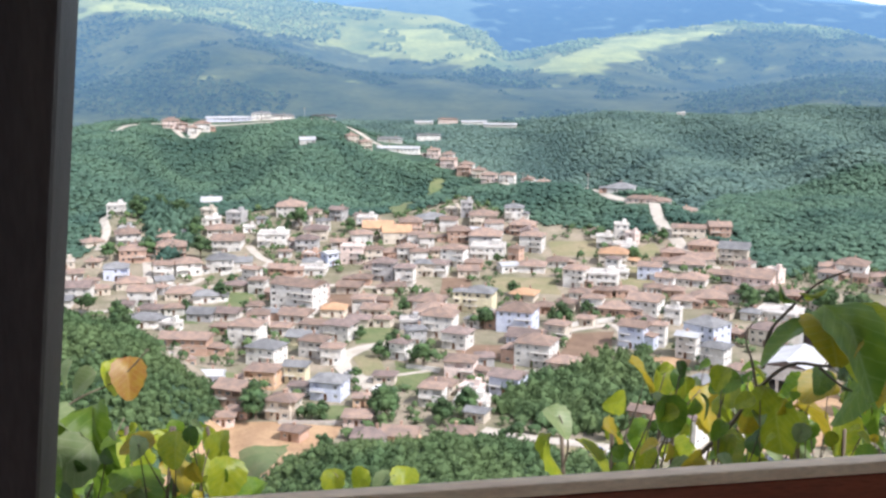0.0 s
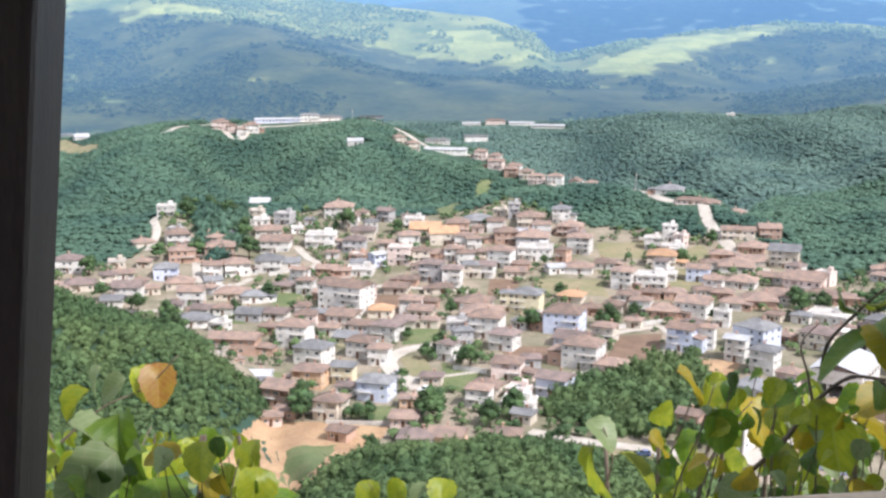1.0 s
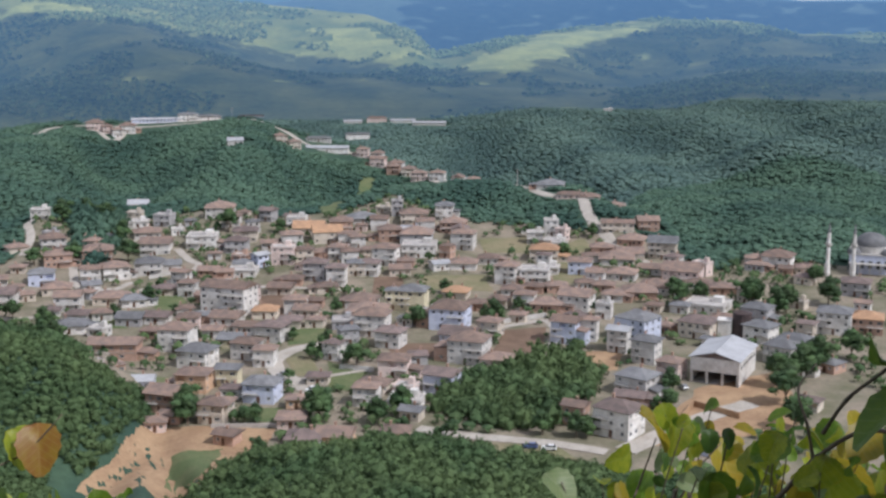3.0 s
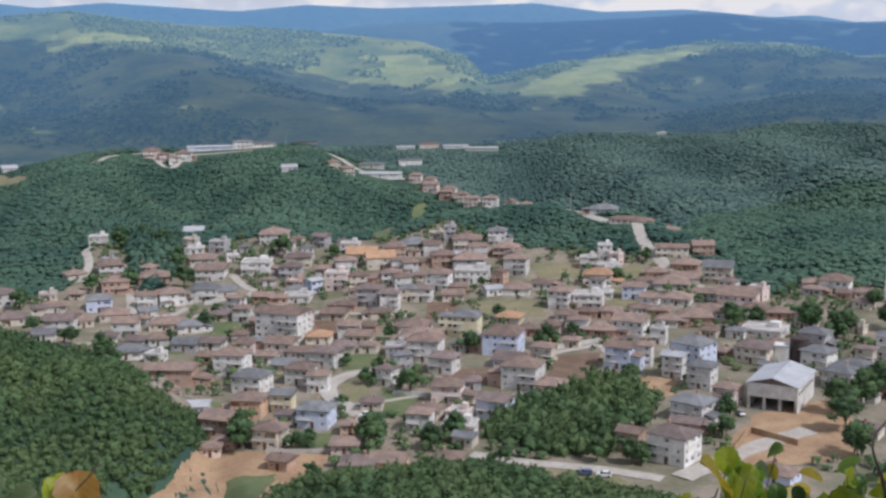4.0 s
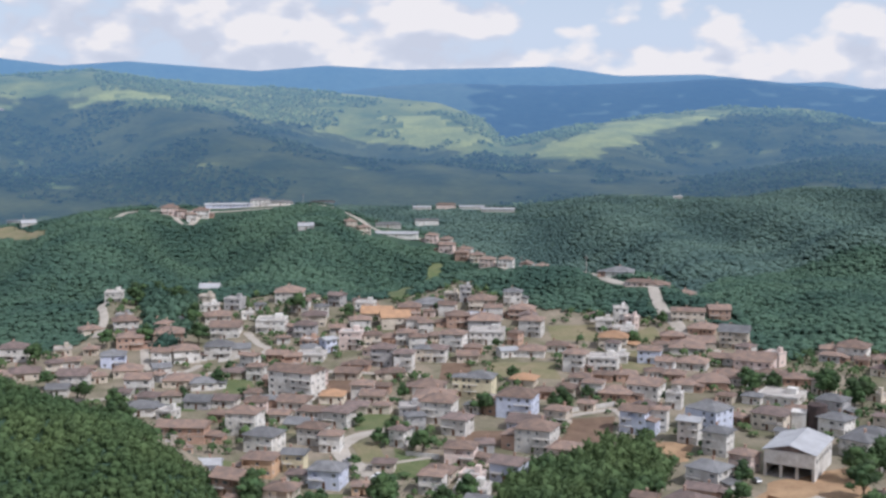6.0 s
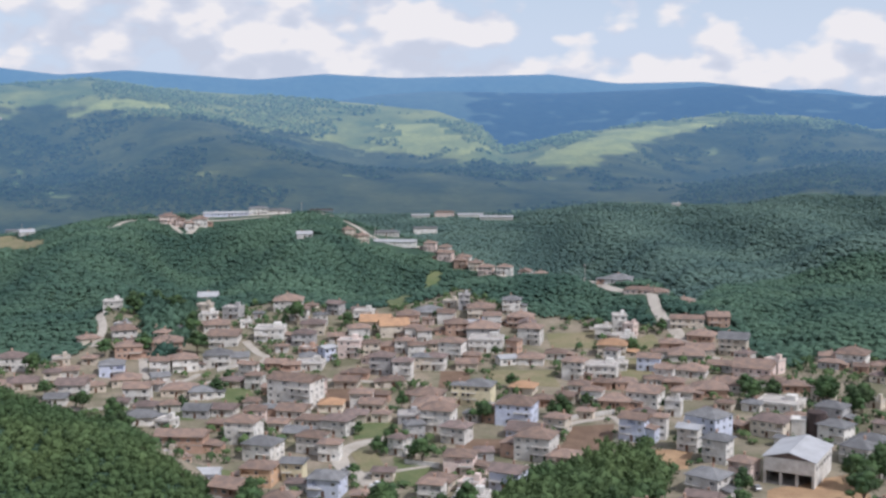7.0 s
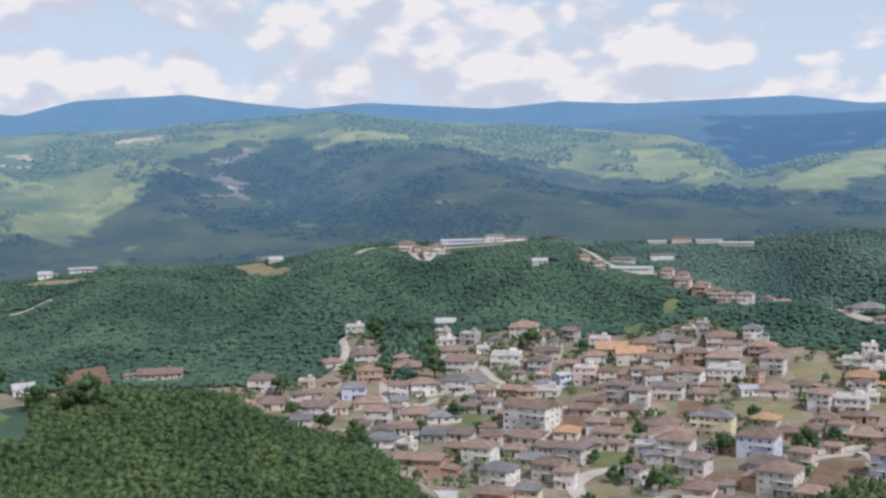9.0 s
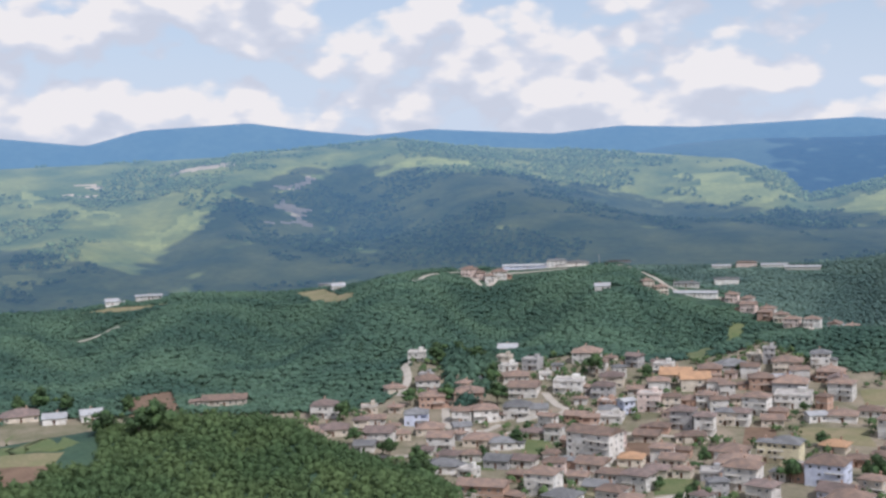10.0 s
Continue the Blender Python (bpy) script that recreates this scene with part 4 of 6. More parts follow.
house(-94.6, 569.3, 13.6, 12.3, 2, "white", "red", -1)
house(-92.6, 536.2, 11.7, 10.5, 2, "white", "slate", 2)
house(-84.1, 539.3, 9.7, 8.7, 1, "white", "slate", 9)
house(-88.6, 597.7, 6.0, 5.4, 1, "white", "flat", 8)
house(-73.7, 575.6, 14.0, 12.6, 2, "white", "flat", -1)
house(-71.6, 635.9, 14.8, 13.3, 2, "white", "red", 1)
house(-63.4, 611.7, 9.0, 8.1, 2, "white", "red", -4)
house(-53.9, 583.3, 11.3, 10.2, 2, "cream", "dark", 0)
house(-51.8, 598.4, 6.6, 5.9, 2, "white", "slate", 15)
house(-56.3, 564.9, 10.3, 9.3, 2, "grey", "dark", -4)
house(-41.7, 568.0, 7.1, 6.4, 1, "white", "red", 4)
house(-30.0, 604.2, 9.4, 8.4, 2, "white", "flat", -7)
house(-51.1, 534.8, 8.4, 7.6, 1, "blue", "slate", 5)
house(-43.6, 536.7, 6.0, 5.4, 2, "blue", "metal", 40)
house(-33.4, 541.0, 9.9, 8.9, 3, "pink", "flat", -6)
house(-24.0, 544.8, 8.0, 7.2, 2, "cream", "red", 3)
house(-49.9, 524.5, 12.0, 10.8, 1, "white", "flat", -5)
house(-70.0, 494.5, 7.1, 6.4, 2, "white", "red", -12)
house(-64.7, 525.2, 8.8, 7.9, 1, "brick", "red", -8)
house(-24.0, 597.7, 14.4, 13.0, 1, "cream", "orange", -3)
house(-14.5, 580.1, 14.0, 12.6, 2, "cream", "orange", 6)
house(-7.8, 598.0, 11.2, 10.0, 2, "brick", "red", 1)
house(-4.5, 574.4, 8.3, 7.5, 2, "white", "red", -5)
house(-8.5, 550.4, 8.6, 7.7, 2, "white", "red", -9)
house(-16.4, 551.9, 9.6, 8.7, 1, "brick", "red", 7)
house(-17.8, 514.6, 9.4, 8.5, 3, "grey", "dark", -13)
house(-8.8, 506.7, 7.9, 7.1, 3, "white", "dark", -9)
house(-3.2, 542.9, 7.9, 7.1, 2, "white", "red", 0)
house(-0.6, 522.8, 8.1, 7.3, 2, "cream", "slate", -5)
house(5.1, 523.4, 9.1, 8.2, 2, "white", "dark", -11)
house(3.0, 614.2, 14.0, 12.6, 1, "white", "slate", 0)
house(13.0, 541.8, 10.8, 9.8, 3, "white", "red", -16)
house(15.9, 583.3, 11.3, 10.1, 2, "brick", "red", 3)
house(6.8, 557.6, 8.1, 7.3, 1, "cream", "red", -1)
house(29.4, 611.2, 13.9, 12.5, 2, "cream", "red", -3)
house(21.1, 623.1, 6.0, 5.4, 3, "grey", "flat", -2)
house(27.5, 592.8, 16.0, 8.0, 1, "blue", "flat", -3)
house(45.6, 618.2, 9.0, 8.1, 3, "white", "slate", -9)
house(48.6, 596.4, 12.0, 10.8, 2, "brick", "red", -15)
house(50.8, 566.5, 10.7, 9.6, 3, "white", "red", -17)
house(28.9, 576.5, 15.0, 13.5, 2, "grey", "red", -8)
house(29.2, 555.6, 15.6, 14.0, 2, "white", "flat", -8)
house(36.7, 529.1, 8.0, 7.2, 1, "white", "metal", 16)
house(47.9, 530.3, 11.4, 10.2, 1, "white", "red", -10)
house(60.0, 538.5, 8.9, 8.1, 1, "white", "red", -11)
house(-19.6, 457.4, 9.2, 8.3, 1, "cream", "red", -13)
house(-35.6, 457.2, 9.3, 8.4, 1, "cream", "orange", -6)
house(-49.3, 448.5, 10.5, 9.4, 1, "white", "red", -14)
house(-59.3, 451.2, 7.1, 6.4, 1, "brick", "slate", -3)
house(-63.1, 415.3, 10.9, 9.8, 3, "white", "red", -13)
house(-53.5, 393.7, 10.6, 9.5, 2, "white", "slate", -22)
house(-38.0, 401.9, 8.7, 7.8, 2, "white", "red", -20)
house(-31.1, 392.7, 7.0, 6.3, 2, "white", "red", -10)
house(-30.6, 423.2, 9.4, 8.5, 2, "white", "dark", -21)
house(-43.8, 417.2, 9.0, 8.1, 1, "yellow", "slate", -12)
house(-82.8, 406.0, 16.4, 8.2, 2, "brick", "red", -6)
house(-51.0, 367.3, 9.8, 8.8, 2, "orange", "red", -12)
house(-40.9, 371.5, 6.7, 6.0, 2, "yellow", "slate", -9)
house(-29.3, 356.2, 9.8, 8.8, 2, "blue", "slate", -15)
house(-41.6, 337.3, 7.7, 6.9, 2, "cream", "red", -18)
house(-57.9, 332.5, 6.0, 5.4, 1, "pink", "red", 5)
house(-66.9, 365.5, 7.0, 6.3, 1, "blue", "metal", 0)
house(-78.2, 378.0, 6.0, 5.4, 1, "brick", "red", 32)
house(-18.6, 348.1, 6.0, 5.4, 1, "orange", "red", -2)
house(2.3, 349.6, 7.2, 6.5, 2, "white", "red", -15)
house(3.8, 455.5, 15.0, 13.5, 1, "pink", "red", -8)
house(5.3, 428.9, 11.3, 10.2, 3, "white", "red", -16)
house(11.4, 412.6, 9.0, 8.1, 2, "white", "dark", -24)
house(-3.7, 416.1, 6.6, 6.0, 2, "grey", "slate", 16)
house(11.6, 378.2, 9.5, 8.6, 2, "pink", "red", -12)
house(21.8, 466.0, 10.9, 9.8, 3, "yellow", "slate", -15)
house(14.2, 465.4, 6.0, 5.4, 3, "yellow", "slate", -12)
house(1.7, 471.8, 11.9, 10.7, 1, "white", "red", -12)
house(34.3, 437.3, 13.4, 12.1, 3, "blue", "red", -19)
house(36.3, 418.7, 11.9, 10.7, 1, "blue", "dark", -23)
house(48.0, 424.5, 8.0, 7.2, 2, "cream", "red", -26)
house(37.4, 393.0, 12.2, 11.0, 3, "white", "red", -23)
house(46.1, 386.4, 10.0, 9.0, 1, "pink", "red", -22)
house(25.8, 361.3, 9.5, 8.5, 2, "blue", "dark", -26)
house(14.0, 345.6, 9.8, 8.8, 1, "white", "flat", -12)
house(64.1, 504.9, 8.9, 8.0, 3, "white", "red", -22)
house(76.4, 506.7, 12.4, 11.2, 2, "white", "flat", -14)
house(86.6, 544.7, 12.8, 11.5, 2, "cream", "orange", -14)
house(86.9, 577.2, 7.9, 7.1, 2, "white", "flat", -9)
house(97.5, 593.6, 7.0, 6.3, 3, "white", "flat", -4)
house(95.9, 573.2, 10.1, 9.1, 1, "white", "flat", -14)
house(66.4, 465.7, 8.2, 7.4, 2, "white", "red", -18)
house(56.3, 468.9, 8.3, 7.5, 1, "cream", "red", -22)
house(74.8, 462.2, 11.9, 10.7, 1, "brick", "red", -17)
house(86.8, 463.7, 12.4, 11.1, 2, "white", "red", -26)
house(98.5, 519.1, 9.8, 8.8, 2, "blue", "red", -16)
house(101.6, 499.2, 7.5, 6.7, 2, "white", "red", -21)
house(118.9, 537.7, 15.4, 13.9, 1, "white", "red", -12)
house(115.5, 508.4, 11.9, 10.7, 1, "white", "red", -23)
house(124.9, 487.4, 12.4, 11.2, 1, "white", "red", -24)
house(127.2, 547.1, 12.0, 10.8, 1, "white", "red", -8)
house(130.5, 589.8, 16.3, 8.2, 2, "cream", "red", -12)
house(146.7, 593.8, 10.6, 9.5, 2, "brick", "red", -4)
house(134.6, 575.1, 12.4, 11.1, 1, "brick", "red", -23)
house(143.3, 548.7, 12.6, 11.4, 3, "cream", "slate", -20)
house(140.2, 502.3, 15.7, 14.1, 2, "pink", "red", -26)
house(115.8, 478.2, 12.9, 11.6, 1, "brick", "red", -9)
house(103.7, 473.2, 8.5, 7.6, 1, "white", "red", -22)
house(130.6, 482.3, 11.5, 10.3, 1, "white", "red", -15)
house(94.7, 447.7, 6.0, 5.4, 2, "white", "flat", -22)
house(100.9, 418.3, 12.6, 11.4, 3, "blue", "slate", -46)
house(90.4, 401.5, 6.9, 6.2, 3, "white", "metal", -28)
house(74.2, 415.0, 9.1, 8.2, 3, "blue", "red", -28)
house(82.9, 416.6, 6.0, 5.4, 3, "white", "red", -21)
house(96.8, 387.7, 8.2, 7.3, 3, "white", "slate", -34)
house(100.6, 369.4, 7.6, 6.9, 2, "pink", "red", -40)
house(86.3, 355.3, 10.7, 9.7, 2, "white", "slate", -42)
house(124.0, 420.0, 11.8, 10.6, 2, "cream", "dark", -36)
house(137.8, 455.5, 15.7, 14.2, 1, "white", "flat", -32)
house(151.6, 437.3, 10.1, 9.1, 2, "grey", "slate", -39)
house(144.3, 411.9, 9.7, 8.7, 2, "white", "slate", -44)
house(143.0, 385.3, 10.1, 9.1, 2, "white", "slate", -45)
house(72.4, 318.8, 11.1, 9.9, 3, "white", "dark", -41)
house(61.8, 327.9, 6.6, 6.0, 2, "brick", "red", -31)
house(190.1, 524.5, 12.7, 11.4, 2, "white", "red", -30)
house(182.2, 532.3, 8.8, 7.9, 1, "white", "red", -19)
house(175.3, 420.9, 12.0, 10.8, 3, "white", "slate", -28)
house(186.6, 420.0, 12.1, 10.8, 2, "brick", "orange", -24)
house(149.7, 391.5, 11.7, 10.5, 2, "white", "slate", -41)
house(198.6, 512.2, 9.1, 8.2, 1, "cream", "red", -16)
house(205.2, 473.6, 11.0, 9.9, 2, "grey", "dark", -28)
house(-15.1, 315.0, 9.3, 8.3, 1, "grey", "dark", -7)
house(-6.7, 316.8, 9.7, 8.7, 1, "orange", "red", -11)
house(9.7, 317.9, 7.3, 6.5, 1, "orange", "red", -12)
house(-36.1, 318.8, 6.0, 5.4, 1, "brick", "red", -24)
house(-40.6, 338.1, 7.6, 6.9, 2, "cream", "red", -13)
house(-54.4, 338.0, 6.5, 5.8, 1, "brick", "red", -6)
house(15.1, 334.9, 6.0, 5.4, 1, "cream", "slate", -23)
house(-215.0, 1019.1, 14.3, 12.9, 2, "pink", "red", 12)
house(-204.1, 1013.5, 7.8, 9.0, 2, "pink", "red", 16)
house(-194.9, 1006.5, 7.8, 9.0, 2, "white", "red", 16)
house(-189.6, 1024.1, 13.3, 12.0, 2, "white", "red", 5)
house(-170.5, 1061.4, 44.0, 7.0, 1, "blue", "metal", 9)
house(-145.2, 1065.2, 17.2, 7.0, 2, "white", "slate", 8)
house(-166.4, 1964.1, 39.9, 7.0, 1, "white", "red", 10)
house(-634.7, 1866.1, 20.3, 7.0, 1, "white", "metal", 19)
house(-331.1, 1009.1, 11.7, 10.6, 1, "white", "metal", 28)
house(-3.1, 1435.0, 21.4, 7.0, 1, "white", "metal", 0)
house(25.2, 1432.3, 23.0, 7.0, 2, "pink", "red", -1)
house(55.4, 1413.9, 29.2, 7.0, 1, "white", "metal", -2)
house(84.1, 1384.4, 38.0, 7.0, 1, "white", "metal", -6)
house(-58.0, 940.0, 8.9, 9.0, 2, "cream", "red", 18)
house(-47.4, 933.0, 8.9, 9.0, 2, "cream", "red", 18)
house(-30.3, 998.4, 20.3, 7.0, 1, "white", "slate", -3)
house(2.1, 1278.0, 24.6, 7.0, 2, "white", "slate", 5)
house(-22.4, 960.2, 33.6, 7.0, 1, "white", "metal", -7)
house(5.7, 956.1, 9.5, 9.0, 2, "pink", "red", -11)
house(17.1, 949.1, 9.5, 9.0, 2, "white", "red", -11)
house(17.6, 937.0, 11.4, 9.0, 2, "pink", "red", -16)
house(31.2, 930.0, 11.4, 9.0, 2, "white", "red", -16)
house(28.7, 920.2, 9.6, 9.0, 2, "brick", "red", -12)
house(40.1, 913.2, 9.6, 9.0, 2, "cream", "red", -12)
house(46.8, 892.5, 11.2, 9.0, 2, "pink", "red", -15)
house(60.2, 885.5, 11.2, 9.0, 2, "white", "red", -15)
house(73.9, 860.1, 11.9, 10.7, 1, "white", "metal", -5)
house(72.9, 857.2, 8.6, 9.0, 2, "white", "red", -15)
house(83.1, 850.2, 8.6, 9.0, 2, "cream", "red", -15)
house(112.2, 686.8, 15.3, 13.8, 1, "white", "slate", -14)
house(118.6, 653.1, 16.3, 8.1, 1, "pink", "red", -20)
house(128.1, 650.9, 11.0, 9.9, 1, "white", "red", -11)
house(148.4, 680.1, 12.1, 10.9, 2, "grey", "red", -7)
house(89.3, 838.1, 12.7, 11.4, 1, "white", "metal", -11)
house(-495.4, 910.1, 10.7, 9.6, 1, "white", "metal", 29)
house(-471.0, 927.8, 21.5, 7.0, 1, "white", "metal", 27)
house(-240.9, 550.1, 20.9, 10.4, 1, "cream", "red", 19)
house(-323.1, 502.2, 15.5, 13.9, 1, "cream", "dark", 33)
house(-302.8, 497.9, 10.2, 9.1, 1, "white", "metal", 26)
house(-289.2, 507.1, 10.2, 9.2, 1, "white", "metal", 35)
house(-196.4, 492.4, 9.7, 8.7, 1, "white", "red", 32)
house(-135.8, 757.5, 12.4, 11.1, 1, "cream", "metal", 5)
house(-86.9, 881.4, 11.2, 10.1, 1, "white", "metal", 6)
house(-118.5, 463.6, 6.8, 6.1, 1, "white", "dark", 6)
house(-112.3, 506.8, 7.5, 6.7, 1, "white", "slate", 24)
house(-27.7, 506.2, 8.4, 7.5, 1, "brick", "red", -7)
house(-31.7, 493.9, 9.5, 8.6, 1, "cream", "red", -11)
house(-24.3, 463.1, 8.1, 7.3, 2, "white", "red", -7)
house(-12.9, 494.4, 8.7, 7.8, 1, "cream", "red", 6)
house(18.8, 523.2, 9.3, 8.4, 1, "cream", "red", -2)
house(34.1, 595.7, 8.7, 7.8, 2, "white", "red", 2)
house(11.5, 600.5, 8.4, 7.6, 2, "white", "red", -9)
house(-31.2, 572.8, 10.0, 9.0, 2, "white", "red", 8)
house(0.1, 569.4, 6.9, 6.2, 2, "white", "red", 8)
house(21.9, 536.3, 7.8, 7.0, 1, "brick", "red", -7)
house(46.8, 463.8, 7.7, 7.0, 1, "brick", "red", -16)
house(64.0, 485.4, 8.6, 7.7, 1, "white", "red", -13)
house(40.6, 483.0, 9.7, 8.8, 1, "cream", "orange", -20)
house(73.9, 489.4, 7.9, 7.1, 1, "brick", "red", -17)
house(83.3, 489.6, 8.7, 7.8, 1, "brick", "red", -5)
house(103.1, 489.0, 8.8, 7.9, 1, "brick", "red", -17)
house(95.7, 493.2, 7.8, 7.1, 1, "white", "red", -6)
house(144.0, 488.7, 9.9, 8.9, 1, "white", "red", -21)
house(151.1, 481.4, 9.8, 8.8, 1, "brick", "red", -12)
house(126.3, 453.4, 7.0, 6.3, 1, "white", "slate", -31)
house(129.7, 516.8, 9.3, 8.4, 1, "white", "red", -19)
house(116.0, 559.0, 9.5, 8.6, 1, "brick", "red", -12)
house(107.3, 541.3, 7.1, 6.4, 1, "white", "red", -1)
house(-15.8, 441.2, 6.6, 6.0, 1, "cream", "red", -13)
house(-25.3, 441.7, 8.2, 7.4, 1, "cream", "dark", -7)
house(-40.5, 433.9, 8.1, 7.3, 1, "white", "red", -15)
house(-52.4, 429.4, 6.9, 6.2, 1, "white", "red", -8)
house(-67.3, 462.0, 6.6, 6.0, 1, "white", "red", 16)
house(-97.7, 459.0, 7.4, 6.6, 1, "white", "red", 2)
house(18.1, 440.8, 6.0, 5.4, 1, "white", "slate", -22)
house(60.9, 444.5, 6.0, 5.4, 1, "cream", "red", -18)
house(-39.0, 359.8, 6.0, 5.4, 1, "white", "dark", -9)
house(-16.8, 471.4, 6.4, 5.8, 1, "brick", "red", -10)
house(96.1, 300.8, 9.0, 8.1, 1, "blue", "red", -38)

# ---------------- roads, fields, trees and landmarks of the town ----------------
road([(-12.8, 356.9), (-20.6, 372.8), (-26.8, 385.0), (-28.4, 394.6), (-26.1, 403.3), (-21.6, 410.2), (-10.9, 417.3)], 6)
road([(-21.6, 375.3), (-13.5, 376.4), (4.7, 384.8)], 2.5)
road([(123.3, 645.3), (120.2, 617.1), (120.7, 597.1), (124.4, 580.4), (123.0, 560.7)], 6)
road([(46.4, 428.6), (55.7, 436.8), (71.7, 445.4)], 4)
road([(-153.8, 558.4), (-156.9, 586.0), (-165.7, 614.2), (-163.7, 629.3)], 4)
road([(-128.1, 544.5), (-120.8, 517.5), (-111.6, 503.5), (-102.8, 507.8), (-98.0, 521.3)], 4)
road([(-85.3, 570.8), (-77.3, 551.4), (-70.8, 542.0)], 4)
road([(16.4, 326.5), (27.2, 320.8), (37.8, 316.7), (52.7, 311.4), (66.0, 303.9)], 5)
road([(-486.5, 1940.9), (-223.7, 1049.4), (-185.7, 1056.8), (-127.0, 1063.4), (-86.4, 1055.1), (-60.1, 1026.6), (-34.1, 970.4), (6.9, 955.6), (52.7, 889.4), (84.9, 796.9), (103.6, 672.4), (123.9, 645.1)], 5)
road([(-1.3, 581.0), (-2.5, 551.2), (1.4, 530.4)], 3)
road([(-44.3, 503.6), (-17.7, 498.8), (1.3, 495.7)], 4)
road([(123.0, 560.7), (132.5, 539.0), (136.0, 503.1)], 4)
road([(-138.1, 462.2), (-117.8, 460.7), (-99.1, 435.6)], 4)
road([(-70.8, 542.0), (-75.9, 523.1), (-90.6, 507.0), (-104.7, 493.2)], 4)
road([(71.7, 445.4), (73.0, 427.4), (64.9, 401.7)], 4)
road([(117.5, 341.3), (96.9, 327.2), (71.0, 304.6)], 7)
field([(26.1, 518.2), (55.7, 517.1), (56.4, 490.2), (29.7, 495.1)], M_MEADOW)
field([(88.2, 543.3), (105.5, 545.7), (97.5, 503.3), (83.6, 499.1)], M_MEADOW)
field([(52.9, 430.9), (70.1, 435.2), (63.9, 401.6), (46.5, 401.4)], M_PLOUGH)
field([(9.1, 415.1), (30.1, 415.4), (29.8, 397.9), (14.3, 394.4)], M_PLOUGH)
field([(-89.0, 497.6), (-73.3, 496.0), (-63.1, 463.8), (-75.7, 459.3)], M_LAWN)
field([(-28.3, 438.1), (-11.4, 438.1), (-15.0, 418.7), (-24.8, 415.2)], M_LAWN)
field([(-70.4, 379.9), (-59.2, 379.0), (-57.5, 361.8), (-65.5, 362.3)], M_LAWN)
field([(76.5, 401.8), (92.0, 401.9), (85.1, 379.0), (75.4, 376.1)], M_DIRT)
field([(104.4, 356.8), (144.2, 377.8), (123.3, 317.3), (79.2, 307.3)], M_DIRT)
field([(-60.0, 334.0), (-24.0, 330.0), (-34.0, 266.0), (-68.0, 272.0)], M_DIRT)
field([(-50.0, 310.0), (-37.0, 314.0), (-38.0, 278.0), (-48.0, 284.0)], M_LAWN, 0.3)
field([(29.9, 316.0), (52.5, 309.6), (58.0, 297.6), (29.5, 246.8)], M_MEADOW)
field([(-40.9, 490.2), (-19.8, 490.0), (-16.4, 459.3), (-36.2, 459.4)], M_PLOUGH)
field([(7.5, 518.8), (18.7, 519.0), (20.7, 495.8), (6.0, 491.4)], M_PLOUGH)
field([(-24.9, 399.2), (-16.4, 404.6), (-12.7, 380.0), (-20.0, 378.7)], M_MEADOW)
field([(-106.1, 467.4), (-90.4, 467.1), (-86.2, 444.6), (-101.2, 445.1)], M_LAWN)
field([(59.6, 581.8), (85.8, 590.7), (80.9, 556.1), (59.9, 557.5)], M_MEADOW)
field([(96.6, 570.8), (113.4, 588.1), (112.5, 554.8), (96.1, 552.1)], M_MEADOW)
field([(-10.3, 394.5), (2.9, 381.8), (1.0, 361.3), (-9.6, 364.2)], M_LAWN)
field([(-36.1, 348.1), (-22.6, 347.9), (-21.9, 335.6), (-34.8, 335.6)], M_LAWN)
field([(-154.0, 768.5), (-134.3, 780.7), (-127.0, 741.1), (-140.0, 723.6)], M_MEADOW)
field([(-315.6, 472.4), (-193.7, 337.6), (-190.1, 318.0), (-210.2, 314.1)], M_LAWN)
field([(-202.6, 302.5), (-187.7, 307.5), (-183.7, 289.1), (-191.9, 285.9)], M_PLOUGH)
field([(-210.2, 314.1), (-190.1, 318.0), (-187.7, 307.5), (-202.6, 302.5)], M_MEADOW)
field([(-292.0, 546.0), (-283.0, 578.0), (-252.0, 524.0), (-268.0, 504.0)], M_PLOUGH, 0.4)
field([(4.6, 907.0), (14.8, 905.4), (-11.5, 625.0), (-24.3, 650.1)], M_LAWN, 0.9)
field([(-367.0, 998.0), (-346.0, 1014.0), (-274.0, 897.0), (-286.0, 890.0)], M_MEADOW, 0.9)
field([(-513.0, 891.0), (-491.0, 897.0), (-418.0, 896.0), (-452.0, 876.0)], M_MEADOW, 0.9)
road([(-241.4, 914.2), (-244.8, 1000.0), (-225.7, 1033.1), (-190.0, 1040.0), (-128.0, 1052.0)], 4)
road([(-445.0, 826.0), (-456.0, 812.0), (-465.3, 801.7)], 4)
house(289.0, 1372.0, 10.0, 8.0, 1, "white", "flat", -12)
house(-128.0, 1068.0, 22.0, 7.0, 1, "white", "slate", 7)
far_plot([(-1246, 2611), (-1268, 2707), (-1177, 2752), (-1140, 2664)], 2)
far_plot([(-985, 2604), (-979, 2684), (-932, 2701), (-920, 2651)], 2)
far_plot([(-890, 2257), (-887, 2495), (-834, 2522), (-870, 2338)], 2)
far_plot([(-1630, 2496), (-1530, 2473), (-1219, 2293), (-1219, 2232)], 1)
far_plot([(-1505, 2541), (-1395, 2523), (-1361, 2453), (-1462, 2479)], 2)
far_plot([(-1092, 2036), (-1094, 2256), (-952, 2268), (-1031, 2200)], 1)
far_plot([(-334, 2766), (-96, 2772), (104, 2607), (-94, 2691)], 1)
far_plot([(219, 2461), (436, 2875), (734, 3003), (321, 2409)], 1)
far_plot([(-888, 2819), (-587, 2848), (-562, 2725), (-805, 2735)], 1)
far_plot([(-74, 2922), (48, 2948), (118, 2645), (-43, 2694)], 1)
